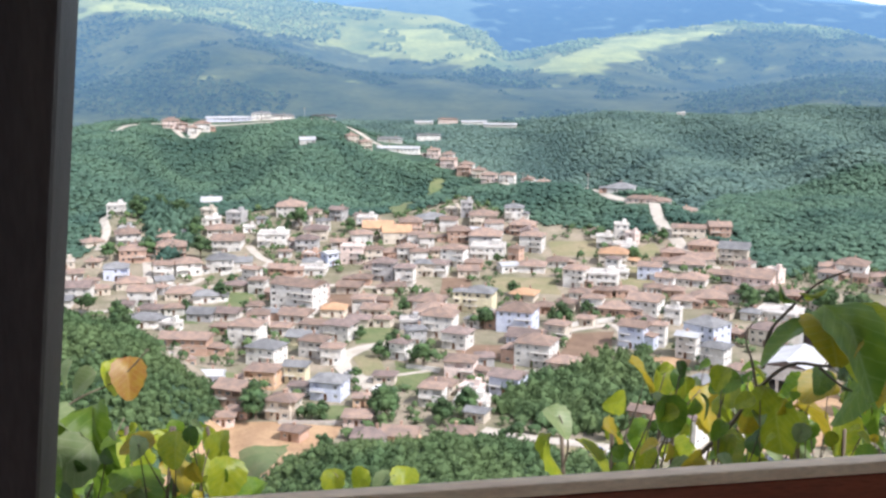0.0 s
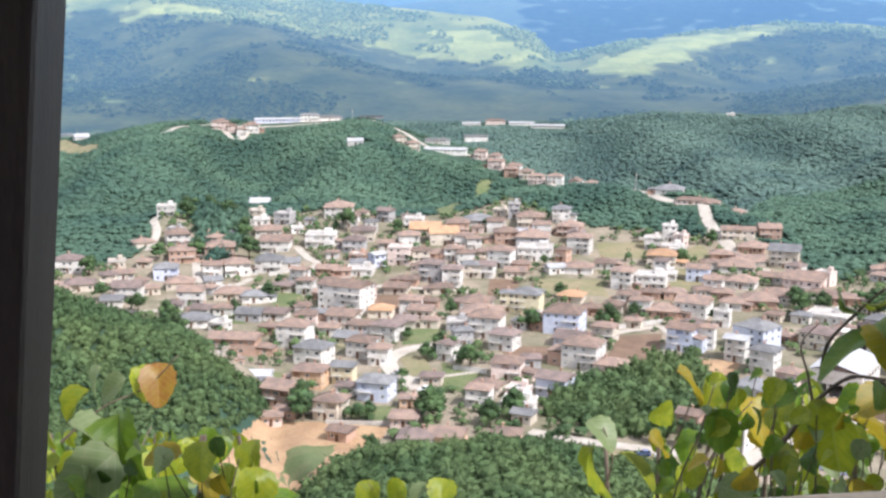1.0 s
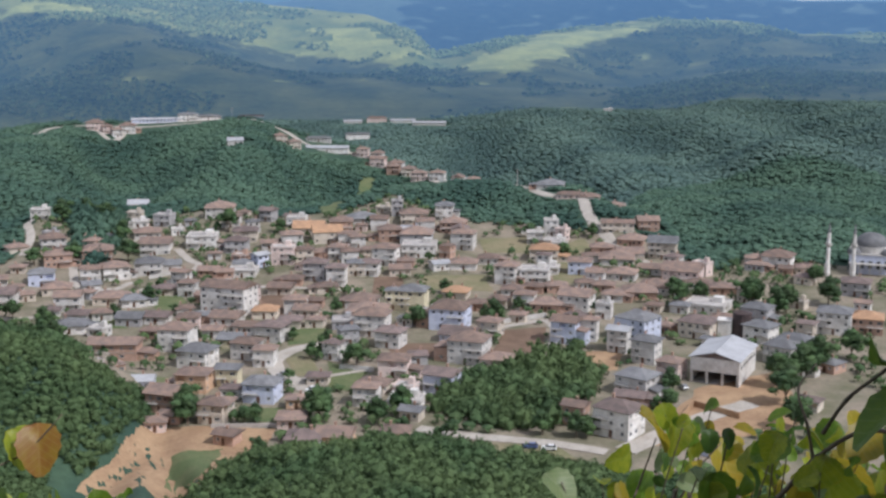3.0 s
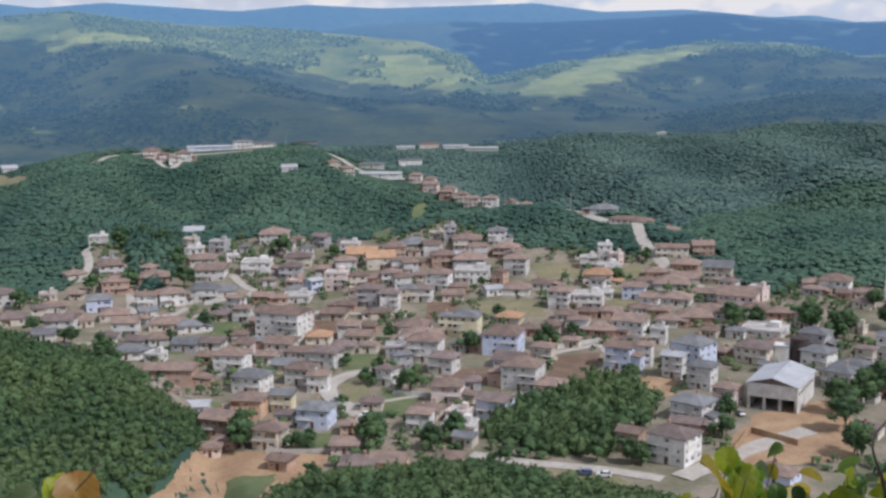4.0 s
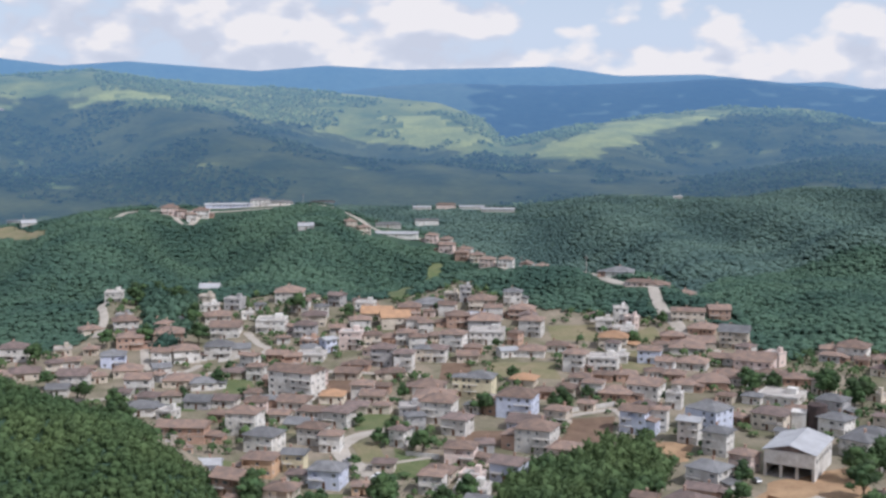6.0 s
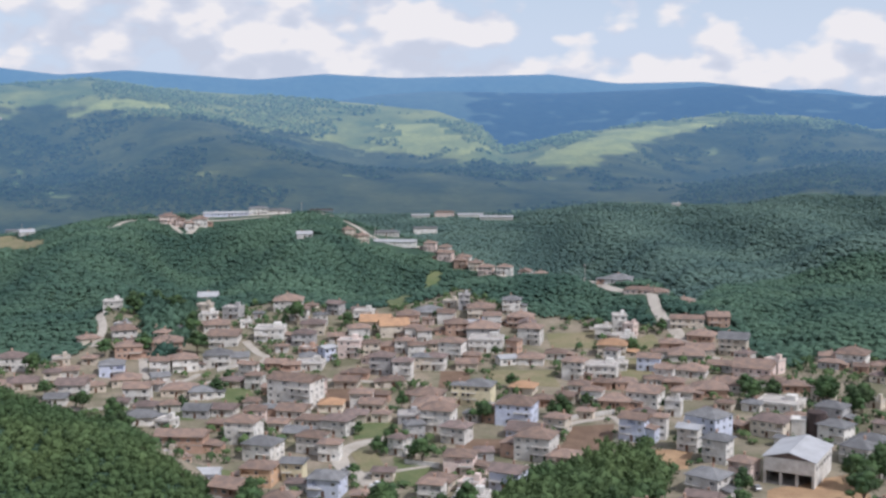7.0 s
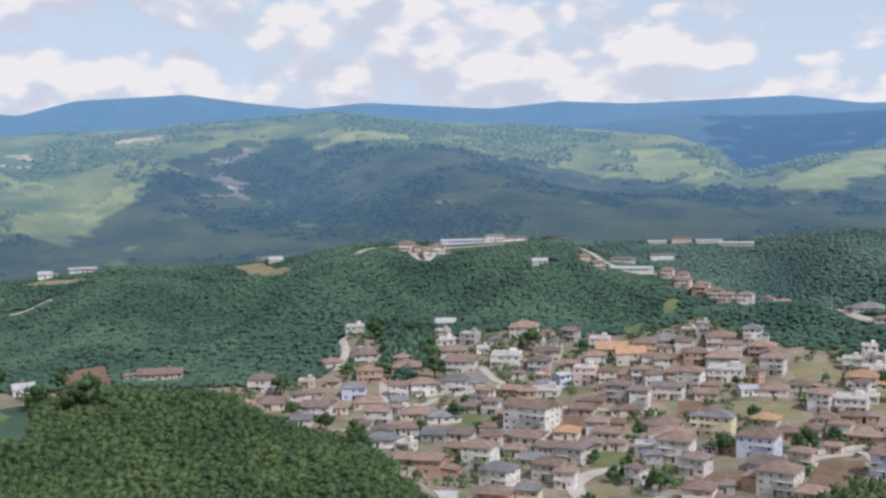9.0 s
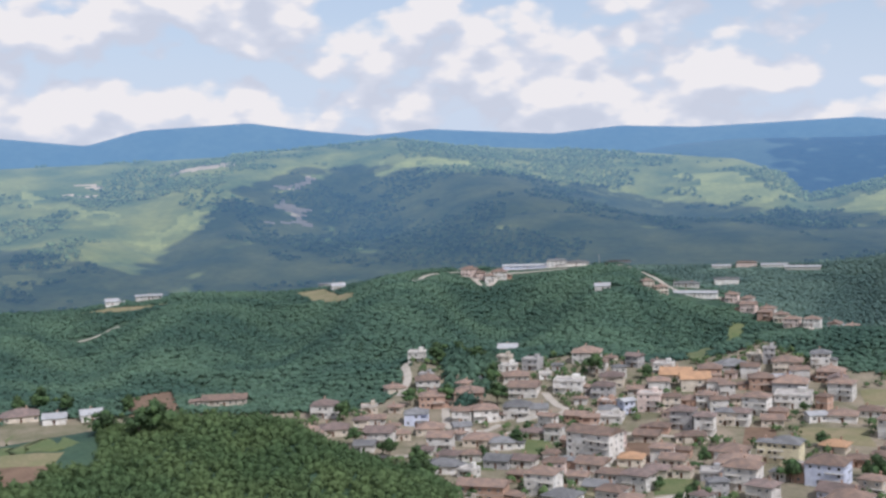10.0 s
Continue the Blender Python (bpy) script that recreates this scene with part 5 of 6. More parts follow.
far_plot([(-1199, 1821), (-1147, 1841), (-1082, 1821), (-1163, 1765)], 1)
far_plot([(-838, 2814), (-698, 2764), (-553, 2783), (-820, 2752)], 1)
tree(156.0, 457.8, 11.5)
tree(165.9, 445.6, 11.5)
tree(127.6, 458.6, 10.3)
tree(51.7, 439.1, 9.6)
tree(-50.0, 339.6, 10.1)
tree(-12.1, 335.6, 9.9)
tree(-0.8, 384.9, 9.0)
tree(-8.7, 459.2, 6.2)
tree(-10.5, 401.2, 8.8)
tree(-84.1, 482.8, 7.1)
tree(-104.8, 551.6, 11.5)
tree(-113.0, 581.4, 11.5)
tree(-128.4, 551.6, 9.5)
tree(-144.9, 544.3, 8.1)
tree(-64.0, 600.9, 11.5)
tree(12.4, 339.5, 8.4)
tree(-70.5, 460.9, 4.5)
tree(22.1, 435.6, 8.4)
tree(-128.2, 622.6, 11.5)
tree(-140.4, 638.6, 11.5)
tree(-149.1, 617.6, 11.5)
tree(95.2, 546.6, 7.4)
tree(-29.3, 536.8, 4.6)
tree(95.9, 353.4, 7.5)
tree(-106.9, 420.8, 9.4)
tree(-112.9, 428.5, 8.1)
tree(-22.4, 372.9, 4.4)
tree(-16.2, 397.9, 5.8)
tree(-30.0, 335.5, 5.6)
tree(36.4, 490.3, 5.7)
tree(85.3, 587.1, 7.3)
tree(117.3, 586.3, 6.8)
tree(137.7, 466.9, 8.4)
tree(-38.0, 595.4, 6.8)
tree(7.3, 601.7, 6.3)
tree(-93.4, 459.9, 5.4)
tree(-83.1, 505.4, 5.4)
tree(-63.4, 434.2, 5.5)
tree(-53.4, 404.7, 5.1)
tree(48.4, 447.5, 5.6)
tree(63.0, 460.4, 5.4)
tree(32.4, 541.5, 4.7)
tree(92.2, 451.5, 5.3)
tree(80.6, 435.5, 5.1)
tree(-47.2, 459.2, 4.0)
tree(-49.0, 334.3, 8.7)
tree(-11.0, 332.3, 8.5)
tree(5.2, 331.2, 7.8)
tree(-26.6, 305.4, 5.5)
tree(-32.8, 333.0, 5.6)
tree(156.7, 458.4, 11.5)
tree(161.2, 441.6, 11.5)
tree(186.9, 456.4, 11.4)
tree(194.0, 490.1, 8.6)
tree(131.3, 356.0, 11.5)
tree(140.6, 361.6, 11.5)
tree(150.6, 373.3, 11.5)
tree(167.2, 385.9, 10.2)
tree(129.2, 475.2, 8.5)
tree(-23.6, 421.2, 4.9)
tree(-3.2, 392.3, 5.7)
tree(12.2, 322.8, 4.8)
tree(25.3, 317.6, 5.4)
tree(50.7, 318.7, 7.0)
tree(59.8, 315.9, 7.3)
tree(91.2, 336.0, 6.8)
tree(127.4, 338.6, 11.5)
tree(54.9, 335.2, 7.7)
tree(62.8, 316.3, 6.1)
tree(122.1, 317.3, 10.0)
tree(-97.6, 406.4, 6.1)
tree(-76.9, 405.4, 5.2)
tree(-86.1, 402.7, 5.2)
tree(-170.7, 337.5, 10.3)
tree(-174.6, 334.0, 8.5)
tree(-325.6, 523.4, 11.5)
tree(-310.2, 520.7, 9.2)
tree(-186.4, 334.9, 7.5)
tree(-168.4, 515.1, 9.3)
tree(-202.5, 498.2, 7.7)
tree(-116.1, 443.6, 8.8)
tree(-132.2, 460.7, 7.8)
tree(-151.4, 476.9, 8.2)
tree(-330.8, 512.2, 8.7)
tree(-276.6, 519.3, 8.4)
low_wall((90.3, 323.5), (99.7, 340.3), 2.0, 0.4, M_DIRT, "ochre retaining wall of the yard")
low_wall((99.7, 340.3), (109.8, 327.7), 2.0, 0.4, M_DIRT, "ochre retaining wall of the yard")
low_wall((-6.4, 386.1), (4.7, 381.8), 1.6, 0.4, WALL["white"], "whitewashed garden wall beside the lane")
low_wall((46.9, 433.2), (55.2, 441.5), 1.8, 0.4, WALL["white"], "whitewashed garden wall beside the lane")
low_wall((55.2, 441.5), (72.5, 450.4), 1.8, 0.4, WALL["white"], "whitewashed garden wall beside the lane")
low_wall((-112.9, 498.3), (-103.2, 503.3), 1.8, 0.4, WALL["white"], "whitewashed terrace wall")
low_wall((117.2, 545.9), (132.8, 540.2), 2.2, 0.4, WALL["cream"], "cream terrace wall below the hill road")
low_wall((28.4, 378.7), (43.7, 385.0), 1.2, 0.4, M_CONCRETE, "concrete garden wall beside the grove")
low_wall((-42.2, 331.6), (-22.1, 330.5), 1.2, 0.4, M_CONCRETE, "concrete wall along the dirt yard")
low_wall((-91.1, 524.6), (-79.5, 530.4), 1.6, 0.4, WALL["white"], "whitewashed terrace wall")
house(-50.3, 466.3, 19.0, 11.5, 4, "white", "red", -24)
car(-36.1, 358.2, 20, CAR_WHITE)
car(45.9, 308.3, 75, CAR_BLUE)
car(50.7, 306.5, 80, CAR_WHITE)
car(-14.8, 362.5, 140, CAR_WHITE)
car(101.2, 357.2, 10, CAR_GREY)
car(-24.5, 378.7, 120, CAR_GREY)
mast(-333.6, 1006.1)
mast(-658.2, 1848.9)
mast(466.2, 1908.6)
mast(-472.7, 1940.0)
mast(-38.4, 964.7)
mast(96.0, 711.1)
mast(-106.7, 1060.1)
mast(69.6, 864.1)

# smaller houses and sheds filling the lanes between
FILL = random.Random(77)
tries = 0
added = 0
while added < 75 and tries < 6000:
    tries += 1
    fa, fd = FILL.uniform(-19, 24), FILL.uniform(330, 660)
    if not float(along(near_spur, fa)) + 50 < fd < float(along(town_back, fa)) - 6:
        continue
    fx, fy = fd * math.sin(radians(fa)), fd * math.cos(radians(fa))
    fw = FILL.uniform(5.5, 9.5)
    if any(math.hypot(fx - hx, fy - hy) < 0.56 * (fw + hw) + 0.8 for hx, hy, hw, _ in HOUSES) or not free_of(np.array([fx]), np.array([fy]), fw * 0.45)[0]:
        continue
    if within(GROVE, np.array([fx]), np.array([fy]))[0]:
        continue
    house(fx, fy, fw, fw * FILL.uniform(0.75, 1.1), FILL.choice((1, 1, 1, 2)), FILL.choice(("white", "cream", "cream", "grey", "brick", "pink")), FILL.choice(("red", "red", "red", "dark", "dark", "slate", "flat", "flat")), round(-fa + FILL.uniform(-35, 5)))
    added += 1


# ---------------- woods and orchards ----------------
def stand(name, label, x, y, radius, bases, material, seed, **more):
    z = height(np.degrees(np.arctan2(x, y)), np.hypot(x, y))
    ob = scatter(name, np.stack((x, y, z), -1), radius, bases, material, seed, **more)
    return tagged(ob, label, "woods", kind="stuff")


NEAR_BUSH = [leafy(blob_base(1, -0.2, k, 0.4), 95, 0.19, k) for k in range(6)]
MID_CROWN = [leafy(blob_base(1, 0.1, 30 + k, 0.4), 14, 0.24, 40 + k) for k in range(6)]
FAR_CROWN = [blob_base(1, 0.05, 60 + k, 0.4) for k in range(5)]

# hazel orchards on the spurs below the viewpoint
x, y, az, d = jittered(-46, 30, 150, 400, 2.5, 1)
ok = (d < along(near_spur, az) + np.where((az < -13) & (az > -27), 66, 22)) & (d > along(near_spur, az) - np.where(az < -15, 190, np.where(az < -8, 42, 80))) & free_of(x, y, 1.0)
ok &= ~((az < -29.5) & (d > along(near_spur, az) - 35))
stand("hazel_orchard", "rows of dense green hazel bushes on the near slope", x[ok], y[ok], 1.4, NEAR_BUSH, M_BUSH, 2)

# grove among the houses
x, y, az, d = jittered(0, 16, 300, 430, 3.1, 5)
inside = within(GROVE, x, y)
ok = inside & free_of(x, y, 0.5)
stand("hazel_grove", "dense dark green hazel grove between the houses", x[ok], y[ok], 2.0, NEAR_BUSH, M_BUSH, 6, squash=(0.9, 1.5))

# wooded ridge behind the town
x, y, az, d = jittered(-44, 30, 520, 1280, 3.7, 8)
ok = (d > along(town_back, az) + 4) & (d < along(ridge_a, az) + np.where(az > 13, 60, 30)) & free_of(x, y, 2.5) & ((d < 700) | free_of(x, y, 7.0))
stand("ridge_wood", "dense broadleaf wood on the ridge behind the town", x[ok], y[ok], 2.5, MID_CROWN, M_CANOPY, 9, squash=(0.4, 0.8), sink=0.4)

# a tongue of the wood reaching down between the houses
x, y, az, d = jittered(-16, -9, 520, 680, 4.2, 61)
ok = within(TONGUE, x, y) & free_of(x, y, 0.4)
stand("gully_wood", "dark broadleaf trees in the gully between houses", x[ok], y[ok], 3.0, NEAR_BUSH, M_CANOPY, 62, squash=(0.9, 1.6))

# second ridge, haze put into the wood's paler, bluer colour
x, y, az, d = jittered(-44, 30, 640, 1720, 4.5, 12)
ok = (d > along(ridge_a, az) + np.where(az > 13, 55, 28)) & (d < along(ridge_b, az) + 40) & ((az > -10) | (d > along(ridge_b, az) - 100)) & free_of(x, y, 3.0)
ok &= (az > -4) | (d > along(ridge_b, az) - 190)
stand("ridge_wood_beyond", "dense wood on the second ridge", x[ok], y[ok], 2.9, MID_CROWN, M_HAZED_CANOPY, 13, squash=(0.4, 0.75), sink=0.4)

# far hills
x, y, az, d = jittered(-42, 28, 1850, 3450, 12.5, 15)
clear = fbm(x / 170, y / 170, 4, 9) + 0.35 * fbm(x / 35, y / 35, 2, 19)
ok = (clear < np.where(d > 2650, 0.02, -0.12)) & free_of(x, y, 4.0) & (d < along(big_hill, az) + 40)
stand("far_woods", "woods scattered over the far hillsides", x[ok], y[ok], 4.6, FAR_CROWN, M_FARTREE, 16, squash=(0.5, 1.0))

# garden shrubs and hedges between the houses
x, y, az, d = jittered(-30, 25, 230, 680, 6.0, 21)
green = fbm(x / 30, y / 30, 3, 4)
ok = (d > along(near_spur, az) + 22) & (d < along(town_back, az) + 6) & free_of(x, y, 1.2) & (green > 0.03)
stand("garden_shrubs", "garden shrubs, hedges and fruit trees between houses", x[ok], y[ok], 1.7, MID_CROWN, M_BUSH, 22, squash=(0.7, 1.4))


# ---------------- clouds over the far hills ----------------
CLOUD_LUMPS = [blob_base(2, -0.3, 80 + k, 0.25) for k in range(3)]
CLOUD_BASE = 1150.0


def cloud(x, y, seed):
    """A flat-bottomed cumulus bank standing towards the sun from the given places of the hills."""
    rng = np.random.RandomState(seed)
    z = height(np.degrees(np.arctan2(x, y)), np.hypot(x, y))
    up = (CLOUD_BASE - z) / TO_SUN.z
    places = np.stack((x + TO_SUN.x * up, y + TO_SUN.y * up, rng.uniform(0, 25, len(x))), -1)
    middle = Vector((*places[:, :2].mean(0), CLOUD_BASE))
    ob = scatter("cloud", places - np.array((middle.x, middle.y, 0)), 46, CLOUD_LUMPS, M_CLOUD, seed, (0.5, 0.9), 0.5, True)
    ob.location = middle
    tagged(ob, "white cumulus cloud drifting over the hills", "cloud", "clouds over the hills")


# the shade of the cloud bank ends along a line on the hillsides: (bearing, elevation angle)
SHADE_EDGE = [(-60, -2.4), (-36, -2.6), (-32, -3.1), (-28, -4.5), (-24.5, -3.0), (-22, -0.9), (-20, 0.35), (-17.5, 0.35), (-14, -0.1), (-10, -0.3), (-6.5, -1.1),
              (-2, -1.85), (2, -2.2), (5.5, -2.5), (8, -2.85), (10, -2.1), (12, -1.35), (14, -0.7), (17, -0.62), (19, -0.9), (30, -1.0)]
x, y, az, d = jittered(-40, 26, 1900, 3300, 52.0, 41)
z = height(az, d)
rise = np.degrees(np.arctan2(z - EYE_Z, d)) + 0.35 * fbm(x / 160, y / 160, 3, 43)
shaded = rise < np.interp(az, [p[0] for p in SHADE_EDGE], [p[1] for p in SHADE_EDGE])
for k, (a0, a1) in enumerate(((-40, -28), (-28, -19), (-19, -11), (-11, -4), (-4, 3), (3, 10), (10, 17), (17, 26))):
    pick = shaded & (az >= a0) & (az < a1)
    cloud(x[pick], y[pick], 100 + k)
# the range behind lies under a bank of its own
x, y, az, d = jittered(3, 26, 3500, 4150, 60.0, 47)
for k, (a0, a1) in enumerate(((3, 14), (14, 26))):
    pick = (az >= a0) & (az < a1) & (fbm(x / 260, y / 260, 3, 51) < 0.25)
    cloud(x[pick], y[pick], 120 + k)


# ---------------- the lookout's window and the vine outside it ----------------
M_POST = mat("dark_stained_wood", (0.040, 0.031, 0.034), (0.055, 0.043, 0.043), 0.3, 0.6, 0.002, 0.02, stretch=(6, 6, 1))
M_SILL = mat("brown_stained_wood", (0.27, 0.075, 0.038), (0.19, 0.055, 0.03), 0.3, 0.55, 0.002, 0.02, stretch=(1, 8, 8))
# pale colour carries the daylight along the sill's upper edge
M_SILLTOP = mat("daylit_edge_wood", (0.82, 0.68, 0.5), (0.7, 0.55, 0.4), 0.12, 0.7, 0.002, 0.015, stretch=(1, 8, 8))


def bevelled(x0, x1, y0, y1, z0, z1, width=0.008):
    bm = bmesh.new()
    bmesh.ops.create_cube(bm, size=1.0, matrix=Matrix.Translation(((x0 + x1) / 2, (y0 + y1) / 2, (z0 + z1) / 2)) @ Matrix.Diagonal((x1 - x0, y1 - y0, z1 - z0, 1)))
    bmesh.ops.bevel(bm, geom=list(bm.edges), offset=width, segments=2, affect="EDGES", profile=0.6)
    v = [tuple(p.co) for p in bm.verts]
    f = [tuple(p.index for p in q.verts) for q in bm.faces]
    bm.free()
    return v, f


frame_root = new("window_1")
frame_root.location, frame_root.rotation_euler = (-0.266, 0.840, 114.04), (0, 0, radians(10))
tagged(frame_root, "open unglazed window of dark stained wood", "window", kind="structure")
post_ob = part("post", *bevelled(-0.22, 0.0, -0.06, 0.06, -0.2, 1.0), M_POST, frame_root)
post_ob.rotation_euler = (0, radians(5.4), 0)
post_ob.location = (-0.012, 0, 0)
part("post", *bevelled(1.6, 1.8, -0.06, 0.06, -0.2, 1.0), M_POST, frame_root)
part("lintel", *bevelled(-0.22, 1.8, -0.06, 0.06, 1.0, 1.08), M_POST, frame_root)
part("sill", *bevelled(-0.06, 1.6, 0.013, 0.055, -0.16, -0.017), M_SILL, frame_root)
part("sill_cap", *bevelled(-0.06, 1.6, 0.012, 0.030, -0.0165, -0.0055, 0.002), M_SILLTOP, frame_root, "worn pale upper edge of the sill")
hut = new("wall_lookout")
hut.location, hut.rotation_euler = frame_root.location, frame_root.rotation_euler
tagged(hut, "plain dark wooden wall of the lookout", "wall", kind="structure")
for k, b in enumerate(((-2.5, 2.1, -0.05, 0.05, -2.0, -0.17), (-2.5, -0.24, -0.05, 0.05, -0.165, 1.08), (1.82, 2.1, -0.05, 0.05, -0.165, 1.08), (-2.5, 2.1, -0.05, 0.05, 1.085, 1.12))):
    part("board", *box(*b), M_POST, hut)
part("board", *box(-2.5, -2.4, -4.0, -0.06, -2.0, 1.12), M_POST, hut)
part("board", *box(2.0, 2.1, -4.0, -0.06, -2.0, 1.12), M_POST, hut)
tagged(link_mesh("floor", *box(-2.6, 2.2, -4.1, 0.06, -2.2, -2.01), M_SILL), "plank floor of the lookout", "floor", kind="structure").matrix_world = hut.matrix_basis
tagged(link_mesh("ceiling", *box(-2.7, 2.2, -4.2, 0.1, 1.125, 1.18), M_POST), "dark board ceiling of the lookout", "ceiling", kind="structure").matrix_world = hut.matrix_basis


def leaf_material(name, c1, c2, vein):
    """Thin leaf: gloss above, light coming through, paler veins along and off the midrib."""
    m = bpy.data.materials.new(name)
    m.use_nodes = True
    n, l = m.node_tree.nodes, m.node_tree.links
    p, out = n["Principled BSDF"], n["Material Output"]
    p.inputs["Roughness"].default_value = 0.45
    tc = n.new("ShaderNodeTexCoord")
    sep = n.new("ShaderNodeSeparateXYZ")
    l.new(tc.outputs["Object"], sep.inputs[0])

    def op(kind, a, b=None):
        q = n.new("ShaderNodeMath")
        q.operation = kind
        for k, v in enumerate((a, b)):
            if isinstance(v, (int, float)):
                q.inputs[k].default_value = v
            elif v is not None:
                l.new(v, q.inputs[k])
        return q.outputs[0]

    ax = op("ABSOLUTE", sep.outputs[0])
    rib = op("LESS_THAN", ax, 0.018)
    bands = op("GREATER_THAN", op("SINE", op("MULTIPLY", op("SUBTRACT", sep.outputs[1], op("MULTIPLY", ax, 0.8)), 42.0)), 0.93)
    veins = op("MAXIMUM", rib, bands)
    tex = n.new("ShaderNodeTexNoise")
    tex.inputs["Scale"].default_value, tex.inputs["Detail"].default_value = 4.0, 4.0
    l.new(tc.outputs["Object"], tex.inputs["Vector"])
    mix1 = n.new("ShaderNodeMix")
    mix1.data_type = "RGBA"
    mix1.inputs[6].default_value, mix1.inputs[7].default_value = (*c1, 1), (*c2, 1)
    ramp = n.new("ShaderNodeMapRange")
    ramp.inputs[1].default_value, ramp.inputs[2].default_value = 0.35, 0.65
    l.new(tex.outputs["Fac"], ramp.inputs[0])
    l.new(ramp.outputs[0], mix1.inputs[0])
    mix2 = n.new("ShaderNodeMix")
    mix2.data_type = "RGBA"
    mix2.inputs[7].default_value = (*vein, 1)
    l.new(op("MULTIPLY", veins, 0.45), mix2.inputs[0])
    l.new(mix1.outputs[2], mix2.inputs[6])
    hue = n.new("ShaderNodeHueSaturation")
    info = n.new("ShaderNodeObjectInfo")
    l.new(op("ADD", op("MULTIPLY", info.outputs["Random"], 0.5), 0.75), hue.inputs["Value"])
    l.new(mix2.outputs[2], hue.inputs["Color"])
    l.new(hue.outputs[0], p.inputs["Base Color"])
    tr = n.new("ShaderNodeBsdfTranslucent")
    l.new(hue.outputs[0], tr.inputs["Color"])
    ms = n.new("ShaderNodeMixShader")
    ms.inputs[0].default_value = 0.55
    l.new(p.outputs[0], ms.inputs[1])
    l.new(tr.outputs[0], ms.inputs[2])
    l.new(ms.outputs[0], out.inputs["Surface"])
    return m


LEAF_GREEN = leaf_material("green_leaf", (0.17, 0.26, 0.02), (0.10, 0.19, 0.018), (0.22, 0.31, 0.07))
LEAF_LIME = leaf_material("yellow_green_leaf", (0.36, 0.38, 0.02), (0.22, 0.29, 0.018), (0.36, 0.40, 0.09))
LEAF_GOLD = leaf_material("yellowing_leaf", (0.46, 0.33, 0.02), (0.32, 0.28, 0.02), (0.45, 0.38, 0.1))
LEAF_RUST = leaf_material("rusty_leaf", (0.30, 0.13, 0.03), (0.34, 0.21, 0.03), (0.42, 0.28, 0.09))
LEAF_DEEP = leaf_material("deep_green_leaf", (0.075, 0.135, 0.022), (0.05, 0.10, 0.02), (0.12, 0.19, 0.06))
LEAF_PALE = leaf_material("pale_leaf_back", (0.30, 0.36, 0.17), (0.22, 0.30, 0.12), (0.42, 0.46, 0.28))


def leaf_mesh(material, seed):
    """Heart-shaped toothed leaf, one unit long, cupped and curled."""
    rng = random.Random(seed)
    n = 26
    curl, fold = rng.uniform(0.2, 0.7), rng.uniform(0.15, 0.5)
    v, f = [(0, 0.02, 0)], []
    for ring in (0.5, 1.0):
        for k in range(n):
            a = 2 * math.pi * (k + 0.5) / n - math.pi / 2
            tip = max(0.0, math.cos(a - math.pi / 2)) ** 6
            notch = max(0.0, -math.sin(a)) ** 14
            r = 0.46 * (1 + 0.34 * tip - 0.45 * notch) * (1 + (0.05 * (-1) ** k if ring == 1 else 0)) * ring
            x, y = r * math.cos(a) * 0.98, 0.42 + r * math.sin(a) - 0.42 * (1 - ring)
            y = 0.02 + (0.40 + 0.46 * math.sin(a) * (1 + 0.34 * tip - 0.45 * notch)) * ring if ring == 1 else 0.02 + (0.40 + 0.46 * math.sin(a)) * ring
            z = fold * abs(x) - curl * (y - 0.3) ** 2 - 0.12 * (x * x) + rng.uniform(-0.012, 0.012) * ring
            v.append((x, y, z))
    for k in range(n):
        j = (k + 1) % n
        f += [(0, 1 + k, 1 + j), (1 + k, 1 + n + k, 1 + n + j, 1 + j)]
    me = bpy.data.meshes.new("leaf")
    me.from_pydata(v, [], f)
    me.polygons.foreach_set("use_smooth", [True] * len(me.polygons))
    me.materials.append(material)
    return me


LEAF_MESHES = {m.name: [leaf_mesh(m, 50 + 7 * i + j) for j in range(4)] for i, m in enumerate((LEAF_GREEN, LEAF_LIME, LEAF_GOLD, LEAF_RUST, LEAF_PALE, LEAF_DEEP))}
LRNG = random.Random(33)


def stem(points, radius, parent, name="stem"):
    """A thin tapering woody stem through the points."""
    p = [Vector(q) for q in points]
    p = [2 * p[0] - p[1]] + p + [2 * p[-1] - p[-2]]
    line = []
    for a, b, c, d in zip(p, p[1:], p[2:], p[3:]):
        for k in range(6):
            t = k / 6
            line.append(0.5 * (2 * b + (c - a) * t + (2 * a - 5 * b + 4 * c - d) * t * t + (3 * b - a - 3 * c + d) * t ** 3))
    line.append(p[-2])
    v, f, n = [], [], 6
    for k, q in enumerate(line):
        way = (line[min(k + 1, len(line) - 1)] - line[max(k - 1, 0)]).normalized()
        one_side = way.cross(Vector((0.3, 1, 0.2))).normalized()
        other_side = way.cross(one_side)
        r = radius * (1 - 0.6 * k / len(line)) * (1.25 if k % 6 == 0 else 1.0)
        v += [tuple(q + (one_side * math.cos(2 * math.pi * g / n) + other_side * math.sin(2 * math.pi * g / n)) * r) for g in range(n)]
    for k in range(len(line) - 1):
        f += [(k * n + g, k * n + (g + 1) % n, (k + 1) * n + (g + 1) % n, (k + 1) * n + g) for g in range(n)]
    f.append(tuple(range((len(line) - 1) * n, len(line) * n)))
    return part(name, v, f, M_BARK, parent, "", True)


